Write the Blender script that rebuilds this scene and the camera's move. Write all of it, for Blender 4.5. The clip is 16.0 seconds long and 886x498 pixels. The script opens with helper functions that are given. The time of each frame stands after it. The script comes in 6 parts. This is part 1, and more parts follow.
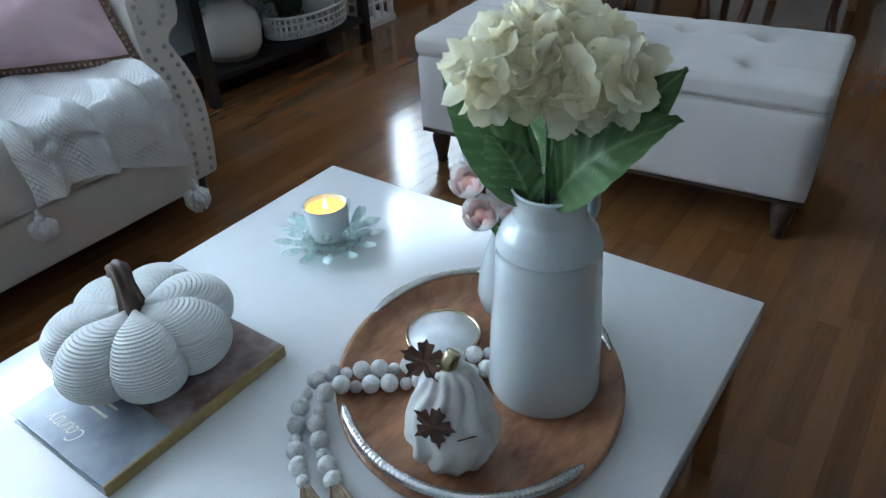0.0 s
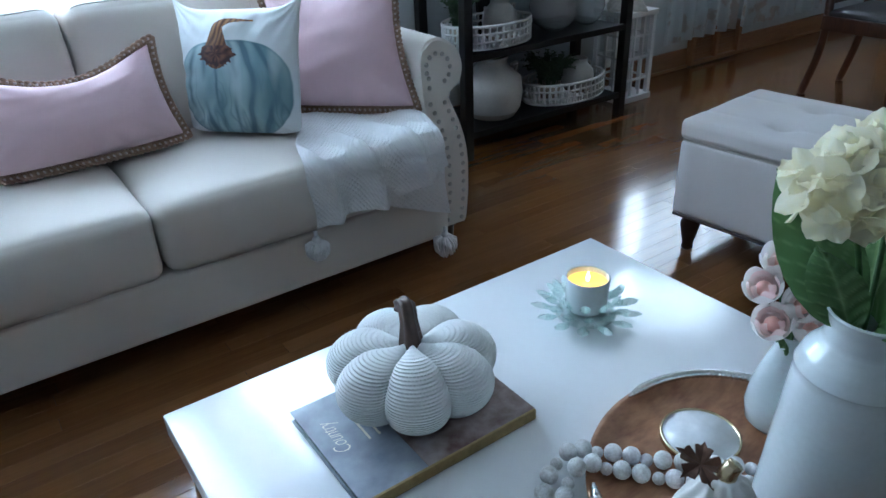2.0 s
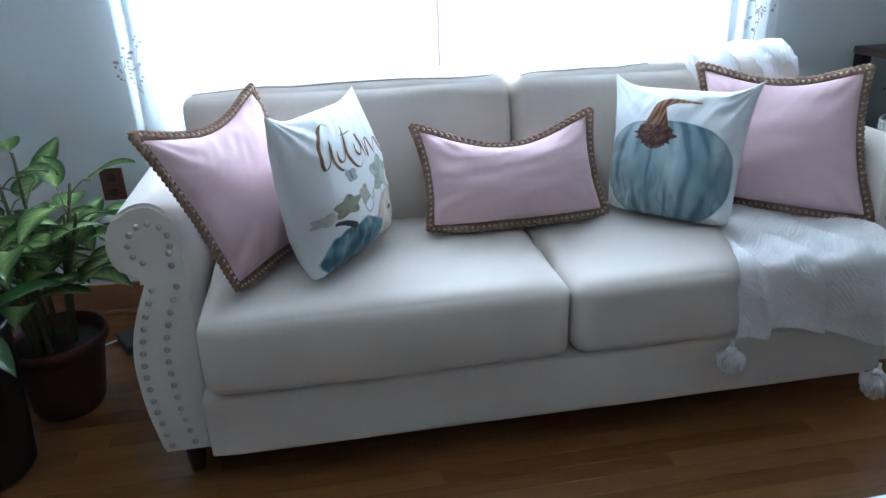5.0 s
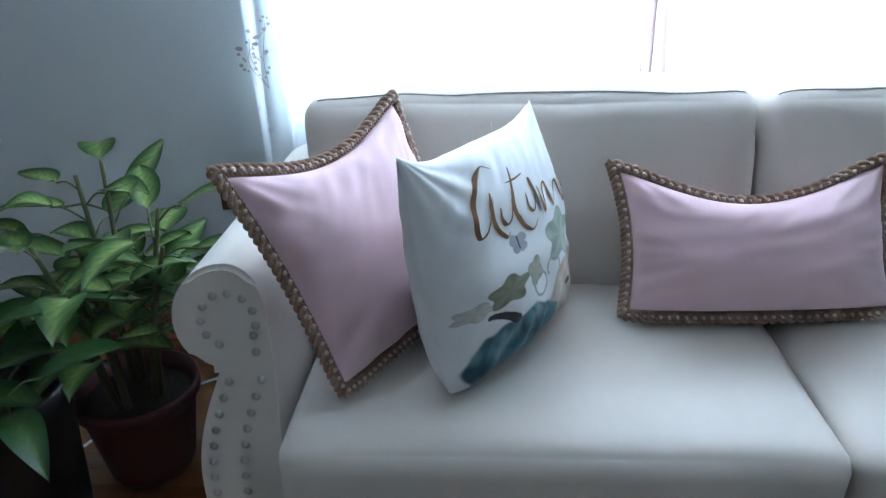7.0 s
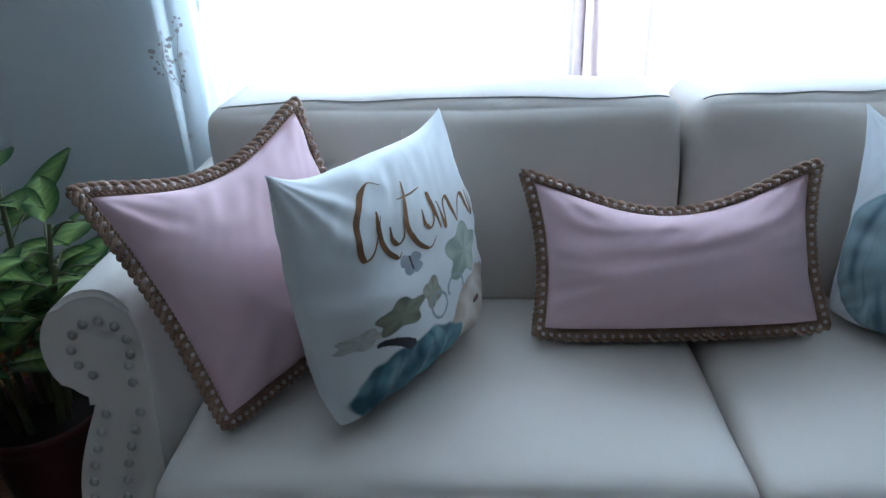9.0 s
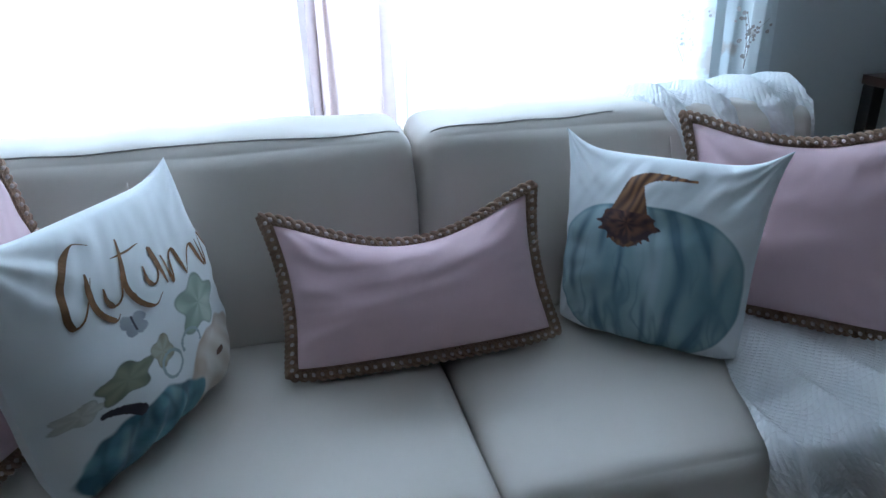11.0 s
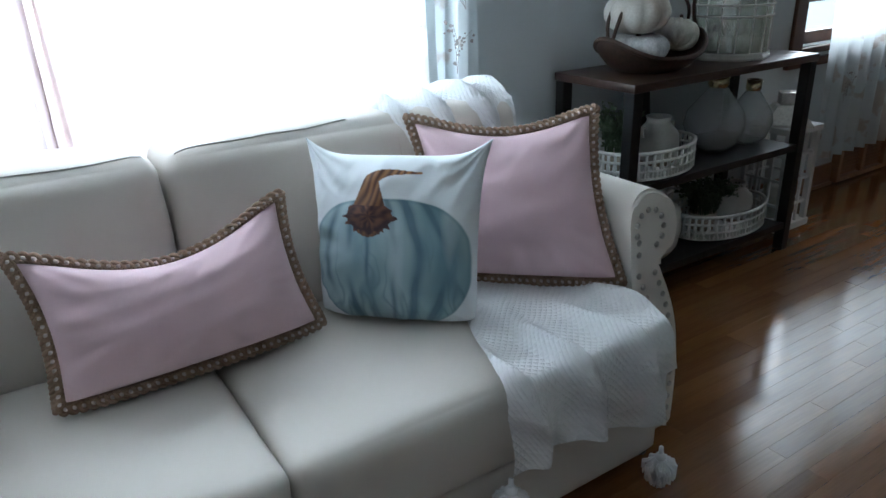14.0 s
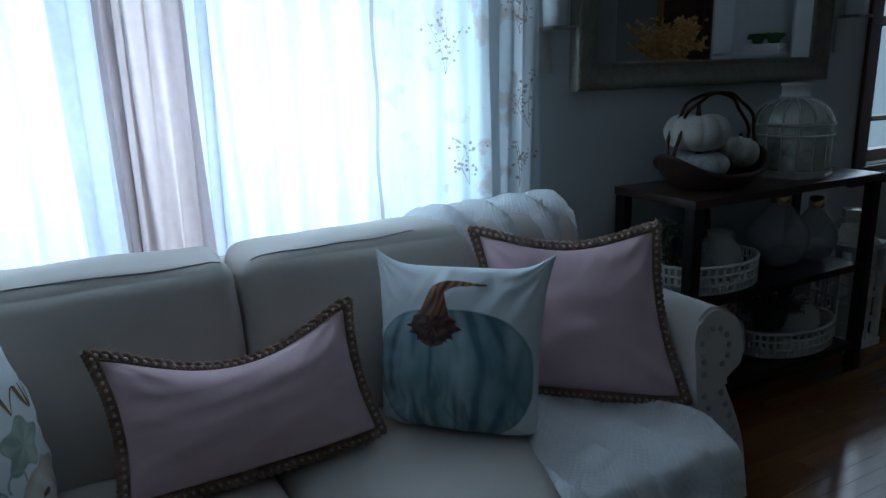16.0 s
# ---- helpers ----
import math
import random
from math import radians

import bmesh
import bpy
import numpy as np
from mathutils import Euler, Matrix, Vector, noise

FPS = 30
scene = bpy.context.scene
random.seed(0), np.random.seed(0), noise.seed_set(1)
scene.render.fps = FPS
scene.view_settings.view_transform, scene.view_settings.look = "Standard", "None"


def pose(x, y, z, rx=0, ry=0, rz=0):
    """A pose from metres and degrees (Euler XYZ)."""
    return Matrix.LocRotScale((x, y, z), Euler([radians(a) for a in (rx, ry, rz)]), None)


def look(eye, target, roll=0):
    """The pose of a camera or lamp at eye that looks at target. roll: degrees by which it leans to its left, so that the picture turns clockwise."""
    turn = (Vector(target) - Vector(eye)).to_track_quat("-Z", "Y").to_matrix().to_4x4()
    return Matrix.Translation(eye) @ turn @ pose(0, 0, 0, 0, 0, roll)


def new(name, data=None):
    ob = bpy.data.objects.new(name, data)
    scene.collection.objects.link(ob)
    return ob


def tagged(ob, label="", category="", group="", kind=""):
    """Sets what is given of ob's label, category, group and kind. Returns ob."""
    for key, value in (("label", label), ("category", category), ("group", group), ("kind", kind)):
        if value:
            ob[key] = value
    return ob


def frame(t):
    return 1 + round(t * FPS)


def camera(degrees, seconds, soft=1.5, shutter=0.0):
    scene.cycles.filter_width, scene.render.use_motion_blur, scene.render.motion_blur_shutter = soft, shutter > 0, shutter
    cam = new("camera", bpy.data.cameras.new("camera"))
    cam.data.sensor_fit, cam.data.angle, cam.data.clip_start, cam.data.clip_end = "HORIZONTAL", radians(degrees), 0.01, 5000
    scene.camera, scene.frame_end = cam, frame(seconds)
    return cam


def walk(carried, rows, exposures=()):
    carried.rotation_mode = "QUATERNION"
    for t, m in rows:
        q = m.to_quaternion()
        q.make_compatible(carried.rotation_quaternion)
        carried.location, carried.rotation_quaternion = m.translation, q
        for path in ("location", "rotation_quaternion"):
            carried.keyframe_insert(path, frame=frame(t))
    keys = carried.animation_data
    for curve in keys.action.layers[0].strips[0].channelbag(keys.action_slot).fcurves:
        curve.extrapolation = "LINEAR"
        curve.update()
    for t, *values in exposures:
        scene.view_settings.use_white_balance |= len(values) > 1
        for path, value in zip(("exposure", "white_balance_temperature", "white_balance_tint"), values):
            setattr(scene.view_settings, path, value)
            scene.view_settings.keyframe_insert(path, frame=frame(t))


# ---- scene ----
cam = camera(63.7, 16.0)
PATH = [
    (0, (-0.237, -1.898, 1.215), (1.073, -0.888, 0.091), -3.6),
    (0.5, (-0.262, -1.873, 1.223), (0.972, -0.721, 0.15), -3.9),
    (1, (-0.285, -1.854, 1.233), (0.889, -0.605, 0.203), -3.5),
    (1.5, (-0.308, -1.833, 1.24), (0.79, -0.488, 0.248), -2.9),
    (2, (-0.338, -1.816, 1.252), (0.657, -0.369, 0.295), -2.2),
    (2.5, (-0.365, -1.802, 1.268), (0.504, -0.254, 0.346), -1.7),
    (3, (-0.395, -1.793, 1.278), (0.336, -0.152, 0.4), -1.3),
    (3.5, (-0.424, -1.782, 1.284), (0.175, -0.067, 0.446), -1.1),
    (4, (-0.453, -1.745, 1.286), (0.03, 0.019, 0.477), -0.6),
    (4.5, (-0.512, -1.655, 1.281), (-0.138, 0.143, 0.489), -0.4),
    (5, (-0.582, -1.536, 1.282), (-0.288, 0.279, 0.497), -1.8),
    (7.5, (-0.573, -0.811, 1.255), (-0.769, 0.99, 0.378), -1.8),
    (8, (-0.522, -0.795, 1.258), (-0.74, 0.991, 0.364), -2.2),
    (10.5, (-0.33, -0.799, 1.267), (-0.026, 1.007, 0.464), -1.2),
    (11, (-0.296, -0.811, 1.274), (0.135, 0.973, 0.479), -1.1),
    (11.5, (-0.277, -0.829, 1.278), (0.277, 0.923, 0.49), -1.2),
    (12, (-0.256, -0.852, 1.281), (0.397, 0.867, 0.493), -1.4),
    (12.5, (-0.247, -0.884, 1.277), (0.516, 0.792, 0.496), -1.8),
    (13, (-0.259, -0.919, 1.283), (0.617, 0.7, 0.501), -1.8),
    (13.5, (-0.28, -0.947, 1.283), (0.691, 0.62, 0.508), -1.3),
    (14, (-0.305, -0.969, 1.29), (0.692, 0.587, 0.523), -2.0),
    (14.5, (-0.324, -0.98, 1.306), (0.66, 0.602, 0.58), -2.6),
    (15, (-0.334, -0.972, 1.313), (0.618, 0.673, 0.691), -2.1),
    (15.5, (-0.339, -0.972, 1.324), (0.599, 0.705, 0.767), -1.7),
    (16, (-0.338, -0.975, 1.322), (0.587, 0.728, 0.828), -1.5),
]
EXPOSURES = [(0.0, 0.15, 5700, 6), (1.5, 0.03, 5550, 7), (2.5, 0.0, 5300, 7), (3.5, 0.05, 5500, 9), (5.0, 0.15, 5700, 10), (8.0, -0.42, 5550, 9), (10.5, -1.08, 5450, 9), (12.5, -0.95, 5750, 9), (14.5, -0.4, 6100, 8), (15.0, -1.0, 5950, 7), (16.0, -2.38, 5250, 4)]
walk(cam, [(t, look(eye, target, roll)) for t, eye, target, roll in PATH], EXPOSURES)

# ---- light ----
world = bpy.data.worlds.new("sky")
scene.world = world
world.use_nodes = True
sky = world.node_tree.nodes.new("ShaderNodeTexSky")
sky.sky_type, sky.sun_disc, sky.sun_elevation, sky.sun_rotation = "NISHITA", False, radians(40), radians(20)
world.node_tree.nodes["Background"].inputs["Strength"].default_value = 0.1
world.node_tree.links.new(sky.outputs[0], world.node_tree.nodes["Background"].inputs["Color"])


def window_light(name, x0, x1, z0, z1, y, power, color=(0.86, 0.93, 1.0)):
    lamp = bpy.data.lights.new(name, "AREA")
    lamp.shape, lamp.size, lamp.size_y, lamp.energy, lamp.color = "RECTANGLE", x1 - x0, z1 - z0, power, color
    ob = new(name, lamp)
    ob.matrix_world = look(((x0 + x1) / 2, y, (z0 + z1) / 2), ((x0 + x1) / 2, y - 1, (z0 + z1) / 2))


sun = bpy.data.lights.new("sun", "SUN")
sun.energy, sun.angle, sun.color = 1.0, radians(12), (1.0, 0.95, 0.88)
new("sun", sun).matrix_world = look((2, 6, 6), (0, 0, 0))
window_light("window_daylight", -1.10, 0.94, 0.74, 2.12, 1.42, 232)
window_light("far_window_daylight", 3.2, 5.15, 0.8, 2.0, 1.42, 74)


# ---- materials ----
def surf(name, base, rough=0.6, metal=0.0, other=None, vary=0.35, scale=6.0, fine=90.0, bump=0.15, depth=0.002, sheen=0.0, coat=0.0, stretch=(1, 1, 1), island=0.0, trans=0.0):
    m = bpy.data.materials.new(name)
    m.use_nodes = True
    nt = m.node_tree
    b = nt.nodes["Principled BSDF"]
    add, link = nt.nodes.new, nt.links.new
    co = add("ShaderNodeTexCoord")
    mp = add("ShaderNodeMapping")
    mp.inputs["Scale"].default_value = stretch
    link(co.outputs["Object"], mp.inputs["Vector"])
    big, small = add("ShaderNodeTexNoise"), add("ShaderNodeTexNoise")
    big.inputs["Scale"].default_value, small.inputs["Scale"].default_value = scale, fine
    big.inputs["Detail"].default_value = small.inputs["Detail"].default_value = 4
    for n in (big, small):
        link(mp.outputs[0], n.inputs["Vector"])
    mixed = add("ShaderNodeMath")
    mixed.operation = "MULTIPLY_ADD"
    mixed.inputs[1].default_value = 0.5
    link(small.outputs["Fac"], mixed.inputs[0])
    half = add("ShaderNodeMath")
    half.operation = "MULTIPLY"
    half.inputs[1].default_value = 0.5
    link(big.outputs["Fac"], half.inputs[0])
    link(half.outputs[0], mixed.inputs[2])
    ramp = add("ShaderNodeMapRange")
    ramp.inputs["From Min"].default_value, ramp.inputs["From Max"].default_value = 0.32, 0.68
    link(mixed.outputs[0], ramp.inputs["Value"])
    fac = ramp.outputs[0]
    if island:
        info = add("ShaderNodeObjectInfo")
        geo = add("ShaderNodeNewGeometry")
        tot = add("ShaderNodeMath")
        link(info.outputs["Random"], tot.inputs[0])
        link(geo.outputs["Random Per Island"], tot.inputs[1])
        frac = add("ShaderNodeMath")
        frac.operation = "FRACT"
        link(tot.outputs[0], frac.inputs[0])
        blend = add("ShaderNodeMix")
        blend.inputs["Factor"].default_value = island
        link(fac, blend.inputs["A"])
        link(frac.outputs[0], blend.inputs["B"])
        fac = blend.outputs["Result"]
    dark = other or tuple(c * (1 - vary) for c in base)
    mix = add("ShaderNodeMix")
    mix.data_type = "RGBA"
    mix.inputs["A"].default_value, mix.inputs["B"].default_value = (*dark, 1), (*base, 1)
    link(fac, mix.inputs["Factor"])
    link(mix.outputs["Result"], b.inputs["Base Color"])
    b.inputs["Roughness"].default_value, b.inputs["Metallic"].default_value = rough, metal
    b.inputs["Sheen Weight"].default_value, b.inputs["Coat Weight"].default_value = sheen, coat
    b.inputs["Coat Roughness"].default_value = 0.12
    b.inputs["Transmission Weight"].default_value = trans
    if bump:
        bp = add("ShaderNodeBump")
        bp.inputs["Strength"].default_value, bp.inputs["Distance"].default_value = bump, depth
        link(small.outputs["Fac"], bp.inputs["Height"])
        link(bp.outputs[0], b.inputs["Normal"])
    return m


def waffle(name, base, cell=175.0):
    """Knitted cloth with a raised diamond pattern that runs on over edges."""
    m = surf(name, base, 0.92, vary=0.08, sheen=0.3, bump=0)
    nt = m.node_tree
    add, link = nt.nodes.new, nt.links.new
    co, sep = add("ShaderNodeTexCoord"), add("ShaderNodeSeparateXYZ")
    link(co.outputs["Object"], sep.inputs[0])

    def calc(op, a, b=None):
        n = add("ShaderNodeMath")
        n.operation = op
        for k, q in enumerate((a, b)):
            if q is None:
                continue
            if isinstance(q, float):
                n.inputs[k].default_value = q
            else:
                link(q, n.inputs[k])
        return n.outputs[0]

    along = calc("SUBTRACT", sep.outputs["Y"], sep.outputs["Z"])
    p, q = calc("ADD", sep.outputs["X"], along), calc("SUBTRACT", sep.outputs["X"], along)
    h = calc("MULTIPLY", calc("POWER", calc("MULTIPLY", calc("ABSOLUTE", calc("SINE", calc("MULTIPLY", p, cell))), calc("ABSOLUTE", calc("SINE", calc("MULTIPLY", q, cell)))), 0.6), 1.6)
    nz = add("ShaderNodeTexNoise")
    nz.inputs["Scale"].default_value = 350.0
    link(co.outputs["Object"], nz.inputs["Vector"])
    bp = add("ShaderNodeBump")
    bp.inputs["Strength"].default_value, bp.inputs["Distance"].default_value = 0.42, 0.0042
    link(calc("ADD", h, nz.outputs["Fac"]), bp.inputs["Height"])
    link(bp.outputs[0], nt.nodes["Principled BSDF"].inputs["Normal"])
    return m


def sheer(name, color, see=0.35, print_color=None):
    """Thin curtain cloth: part of the light goes straight through, the rest is scattered."""
    m = bpy.data.materials.new(name)
    m.use_nodes = True
    nt = m.node_tree
    add, link = nt.nodes.new, nt.links.new
    nt.nodes.remove(nt.nodes["Principled BSDF"])
    out = nt.nodes["Material Output"]
    tl, df, tr = add("ShaderNodeBsdfTranslucent"), add("ShaderNodeBsdfDiffuse"), add("ShaderNodeBsdfTransparent")
    co, nz = add("ShaderNodeTexCoord"), add("ShaderNodeTexNoise")
    nz.inputs["Scale"].default_value, nz.inputs["Detail"].default_value = 9.0 if print_color else 40.0, 5
    link(co.outputs["Object"], nz.inputs["Vector"])
    rg = add("ShaderNodeMapRange")
    rg.inputs["From Min"].default_value, rg.inputs["From Max"].default_value = (0.56, 0.62) if print_color else (0.3, 0.7)
    link(nz.outputs["Fac"], rg.inputs["Value"])
    mix = add("ShaderNodeMix")
    mix.data_type = "RGBA"
    mix.inputs["A"].default_value = (*color, 1)
    mix.inputs["B"].default_value = (*(print_color or tuple(c * 0.92 for c in color)), 1)
    link(rg.outputs[0], mix.inputs["Factor"])
    for n in (tl, df):
        link(mix.outputs["Result"], n.inputs["Color"])
    m1, m2 = add("ShaderNodeMixShader"), add("ShaderNodeMixShader")
    m1.inputs[0].default_value, m2.inputs[0].default_value = 0.27, see
    link(tl.outputs[0], m1.inputs[1])
    link(df.outputs[0], m1.inputs[2])
    link(m1.outputs[0], m2.inputs[1])
    link(tr.outputs[0], m2.inputs[2])
    link(m2.outputs[0], out.inputs["Surface"])
    return m


def let_through(m, share):
    """Lets part of the light through thin petals and leaves."""
    nt = m.node_tree
    b = nt.nodes["Principled BSDF"]
    tl, mx = nt.nodes.new("ShaderNodeBsdfTranslucent"), nt.nodes.new("ShaderNodeMixShader")
    nt.links.new(b.inputs["Base Color"].links[0].from_socket, tl.inputs["Color"])
    mx.inputs[0].default_value = share
    nt.links.new(b.outputs[0], mx.inputs[1])
    nt.links.new(tl.outputs[0], mx.inputs[2])
    nt.links.new(mx.outputs[0], nt.nodes["Material Output"].inputs["Surface"])
    return m


def glass(name, color=(0.9, 0.97, 0.96), rough=0.02, ior=1.5):
    m = bpy.data.materials.new(name)
    m.use_nodes = True
    b = m.node_tree.nodes["Principled BSDF"]
    b.inputs["Base Color"].default_value = (*color, 1)
    b.inputs["Roughness"].default_value, b.inputs["IOR"].default_value = rough, ior
    b.inputs["Transmission Weight"].default_value = 1.0
    return m


def glow(name, color, strength):
    m = bpy.data.materials.new(name)
    m.use_nodes = True
    b = m.node_tree.nodes["Principled BSDF"]
    b.inputs["Base Color"].default_value = (*color, 1)
    b.inputs["Emission Color"].default_value, b.inputs["Emission Strength"].default_value = (*color, 1), strength
    return m


def variegated(name):
    """Leaf colour: pale yellow-green along the midrib, deep green at the rim, as grown."""
    m = surf(name, (0.30, 0.46, 0.13), 0.42, bump=0.1, fine=60)
    nt = m.node_tree
    at = nt.nodes.new("ShaderNodeVertexColor")
    at.layer_name = "print"
    nt.links.new(at.outputs["Color"], nt.nodes["Principled BSDF"].inputs["Base Color"])
    b = nt.nodes["Principled BSDF"]
    tl, mx = nt.nodes.new("ShaderNodeBsdfTranslucent"), nt.nodes.new("ShaderNodeMixShader")
    nt.links.new(at.outputs["Color"], tl.inputs["Color"])
    mx.inputs[0].default_value = 0.3
    nt.links.new(b.outputs[0], mx.inputs[1])
    nt.links.new(tl.outputs[0], mx.inputs[2])
    nt.links.new(mx.outputs[0], nt.nodes["Material Output"].inputs["Surface"])
    return m


def clear(name, color, through_share, matt=0.15):
    """Thin clear glass: mostly see-through, with a bright gloss and a little haze."""
    m = bpy.data.materials.new(name)
    m.use_nodes = True
    nt = m.node_tree
    add, link = nt.nodes.new, nt.links.new
    nt.nodes.remove(nt.nodes["Principled BSDF"])
    tr, gl, tl = add("ShaderNodeBsdfTransparent"), add("ShaderNodeBsdfGlossy"), add("ShaderNodeBsdfTranslucent")
    df, m0, m1, m2 = add("ShaderNodeBsdfDiffuse"), add("ShaderNodeMixShader"), add("ShaderNodeMixShader"), add("ShaderNodeMixShader")
    tr.inputs["Color"].default_value = (*color, 1)
    for n in (gl, tl, df):
        n.inputs["Color"].default_value = (*(min(1.0, c * 1.05) for c in color), 1)
    gl.inputs["Roughness"].default_value = 0.03
    m0.inputs[0].default_value, m1.inputs[0].default_value, m2.inputs[0].default_value = 0.5, min(0.9, matt / (1 - through_share)), through_share
    link(df.outputs[0], m0.inputs[1])
    link(tl.outputs[0], m0.inputs[2])
    link(gl.outputs[0], m1.inputs[1])
    link(m0.outputs[0], m1.inputs[2])
    link(m1.outputs[0], m2.inputs[1])
    link(tr.outputs[0], m2.inputs[2])
    link(m2.outputs[0], nt.nodes["Material Output"].inputs["Surface"])
    return m


def painted(name, rough=0.85):
    """Printed cloth: the colour is a dyed print stored on the mesh."""
    m = surf(name, (0.8, 0.8, 0.8), rough, bump=0.25, fine=700, depth=0.0006, sheen=0.15)
    nt = m.node_tree
    at = nt.nodes.new("ShaderNodeVertexColor")
    at.layer_name = "print"
    nt.links.new(at.outputs["Color"], nt.nodes["Principled BSDF"].inputs["Base Color"])
    return m


wall_paint = surf("wall_paint", (0.64, 0.665, 0.67), 0.75, vary=0.05, scale=2, fine=220, bump=0.12, depth=0.001)
# darker than wall_paint so the south and east walls bounce less light
low_bounce_paint = surf("low_bounce_wall_paint", (0.30, 0.30, 0.29), 0.8, vary=0.06, scale=2, fine=200, bump=0.1)
ceiling_paint = surf("ceiling_paint", (0.78, 0.78, 0.76), 0.85, vary=0.04, bump=0.1)
plank_oak = surf("plank_oak", (0.25, 0.110, 0.038), 0.15, other=(0.12, 0.049, 0.017), scale=5, fine=26, stretch=(0.35, 6, 1), bump=0.1, depth=0.0008, coat=0.35, island=0.55)
nt = plank_oak.node_tree
wavy, swell, where = nt.nodes.new("ShaderNodeTexNoise"), nt.nodes.new("ShaderNodeBump"), nt.nodes.new("ShaderNodeNewGeometry")
wavy.inputs["Scale"].default_value, wavy.inputs["Detail"].default_value = 11.0, 2
swell.inputs["Strength"].default_value, swell.inputs["Distance"].default_value = 0.35, 0.0022
nt.links.new(where.outputs["Position"], wavy.inputs["Vector"])
nt.links.new(wavy.outputs["Fac"], swell.inputs["Height"])
nt.links.new(swell.outputs[0], next(n for n in nt.nodes if n.type == "BUMP" and n is not swell).inputs["Normal"])
joint_dark = surf("floor_joint", (0.05, 0.025, 0.012), 0.6)
trim_oak = surf("trim_oak", (0.33, 0.15, 0.06), 0.35, other=(0.2, 0.085, 0.035), scale=6, fine=40, stretch=(0.5, 5, 5), bump=0.08, coat=0.2)
dark_trim = surf("dark_trim", (0.12, 0.05, 0.028), 0.4, vary=0.4, stretch=(4, 4, 0.5))
linen = surf("sofa_linen", (0.68, 0.62, 0.555), 0.9, vary=0.07, scale=5, fine=900, bump=0.35, depth=0.0007, sheen=0.25)
linen_grey = surf("ottoman_linen", (0.56, 0.52, 0.50), 0.9, vary=0.08, scale=5, fine=900, bump=0.35, depth=0.0007, sheen=0.25)
linen_seam = surf("welt_linen", (0.54, 0.50, 0.455), 0.95)
pewter = surf("nail_pewter", (0.50, 0.47, 0.43), 0.28, metal=1.0, vary=0.3, scale=60)
leg_wood = surf("leg_wood", (0.055, 0.028, 0.018), 0.3, vary=0.4, coat=0.2)
pink_cotton = surf("pink_cotton", (0.71, 0.50, 0.535), 0.92, vary=0.06, scale=8, fine=800, bump=0.35, depth=0.0007, sheen=0.2)
jute = surf("jute_braid", (0.42, 0.285, 0.20), 0.95, other=(0.20, 0.12, 0.08), scale=60, fine=400, bump=0.5, depth=0.002)
hole_pale = surf("braid_hole_pale", (0.66, 0.54, 0.48), 0.9, vary=0.3, scale=60, fine=300, bump=0.4)
print_cloth = painted("printed_cloth")
throw_knit = waffle("throw_knit", (0.80, 0.795, 0.79))
yarn_white = surf("yarn_white", (0.82, 0.82, 0.82), 0.95, vary=0.15, scale=60, fine=300, bump=0.4, sheen=0.3)
gloss_white = surf("gloss_white", (0.80, 0.81, 0.82), 0.15, vary=0.03, scale=3, fine=60, bump=0.02)
chrome = surf("chrome", (0.75, 0.75, 0.75), 0.06, metal=1.0, vary=0.05, bump=0)
black_metal = surf("black_metal", (0.014, 0.013, 0.013), 0.4, vary=0.3, scale=20, bump=0.1)
dark_board = surf("dark_board", (0.085, 0.045, 0.032), 0.35, other=(0.035, 0.018, 0.013), scale=5, fine=40, stretch=(0.6, 6, 6), bump=0.1)
white_frame = surf("window_paint", (0.82, 0.83, 0.83), 0.4, vary=0.05, bump=0.03)


# ---- mesh helpers ----
WORLD = {}


def thing(name, at, label, category, group="", kind=""):
    ob = new(name)
    ob.empty_display_size = 0.05
    ob.matrix_basis = Matrix.Translation(at)
    WORLD[ob] = Vector(at)
    return tagged(ob, label, category, group, kind)


def part(name, geo, mat, parent=None, label="", smooth=True, kind="", colors=None):
    """Links geo, (verts, faces) in world metres, as one mesh object under a thing or part."""
    verts, faces = geo
    base = WORLD.get(parent, Vector((0, 0, 0)))
    me = bpy.data.meshes.new(name)
    me.from_pydata([(v[0] - base[0], v[1] - base[1], v[2] - base[2]) for v in verts], [], faces)
    me.materials.append(mat)
    if smooth:
        me.polygons.foreach_set("use_smooth", [True] * len(me.polygons))
    if colors is not None:
        at = me.color_attributes.new("print", "FLOAT_COLOR", "POINT")
        at.data.foreach_set("color", np.concatenate([colors, np.ones((len(colors), 1))], 1).astype(np.float32).ravel())
    me.update()
    ob = new(name, me)
    ob.parent = parent
    WORLD[ob] = base
    if label:
        ob["label"] = label
    if kind:
        ob["kind"] = kind
    return ob


def setting(name, geo, mat, label, category, smooth=False):
    return tagged(part(name, geo, mat, None, "", smooth), label, category, "", "structure")


def sharp(ob, angle=35):
    """Keeps flat faces flat where they meet at a steep edge."""
    ob.data.polygons.foreach_set("use_smooth", [True] * len(ob.data.polygons))
    ob.data.set_sharp_from_angle(angle=radians(angle))
    return ob


def join(*geos):
    verts, faces = [], []
    for v, f in geos:
        k = len(verts)
        verts += [tuple(p) for p in v]
        faces += [tuple(i + k for i in q) for q in f]
    return verts, faces


def moved(geo, m):
    return [tuple(m @ Vector(v)) for v in geo[0]], geo[1]


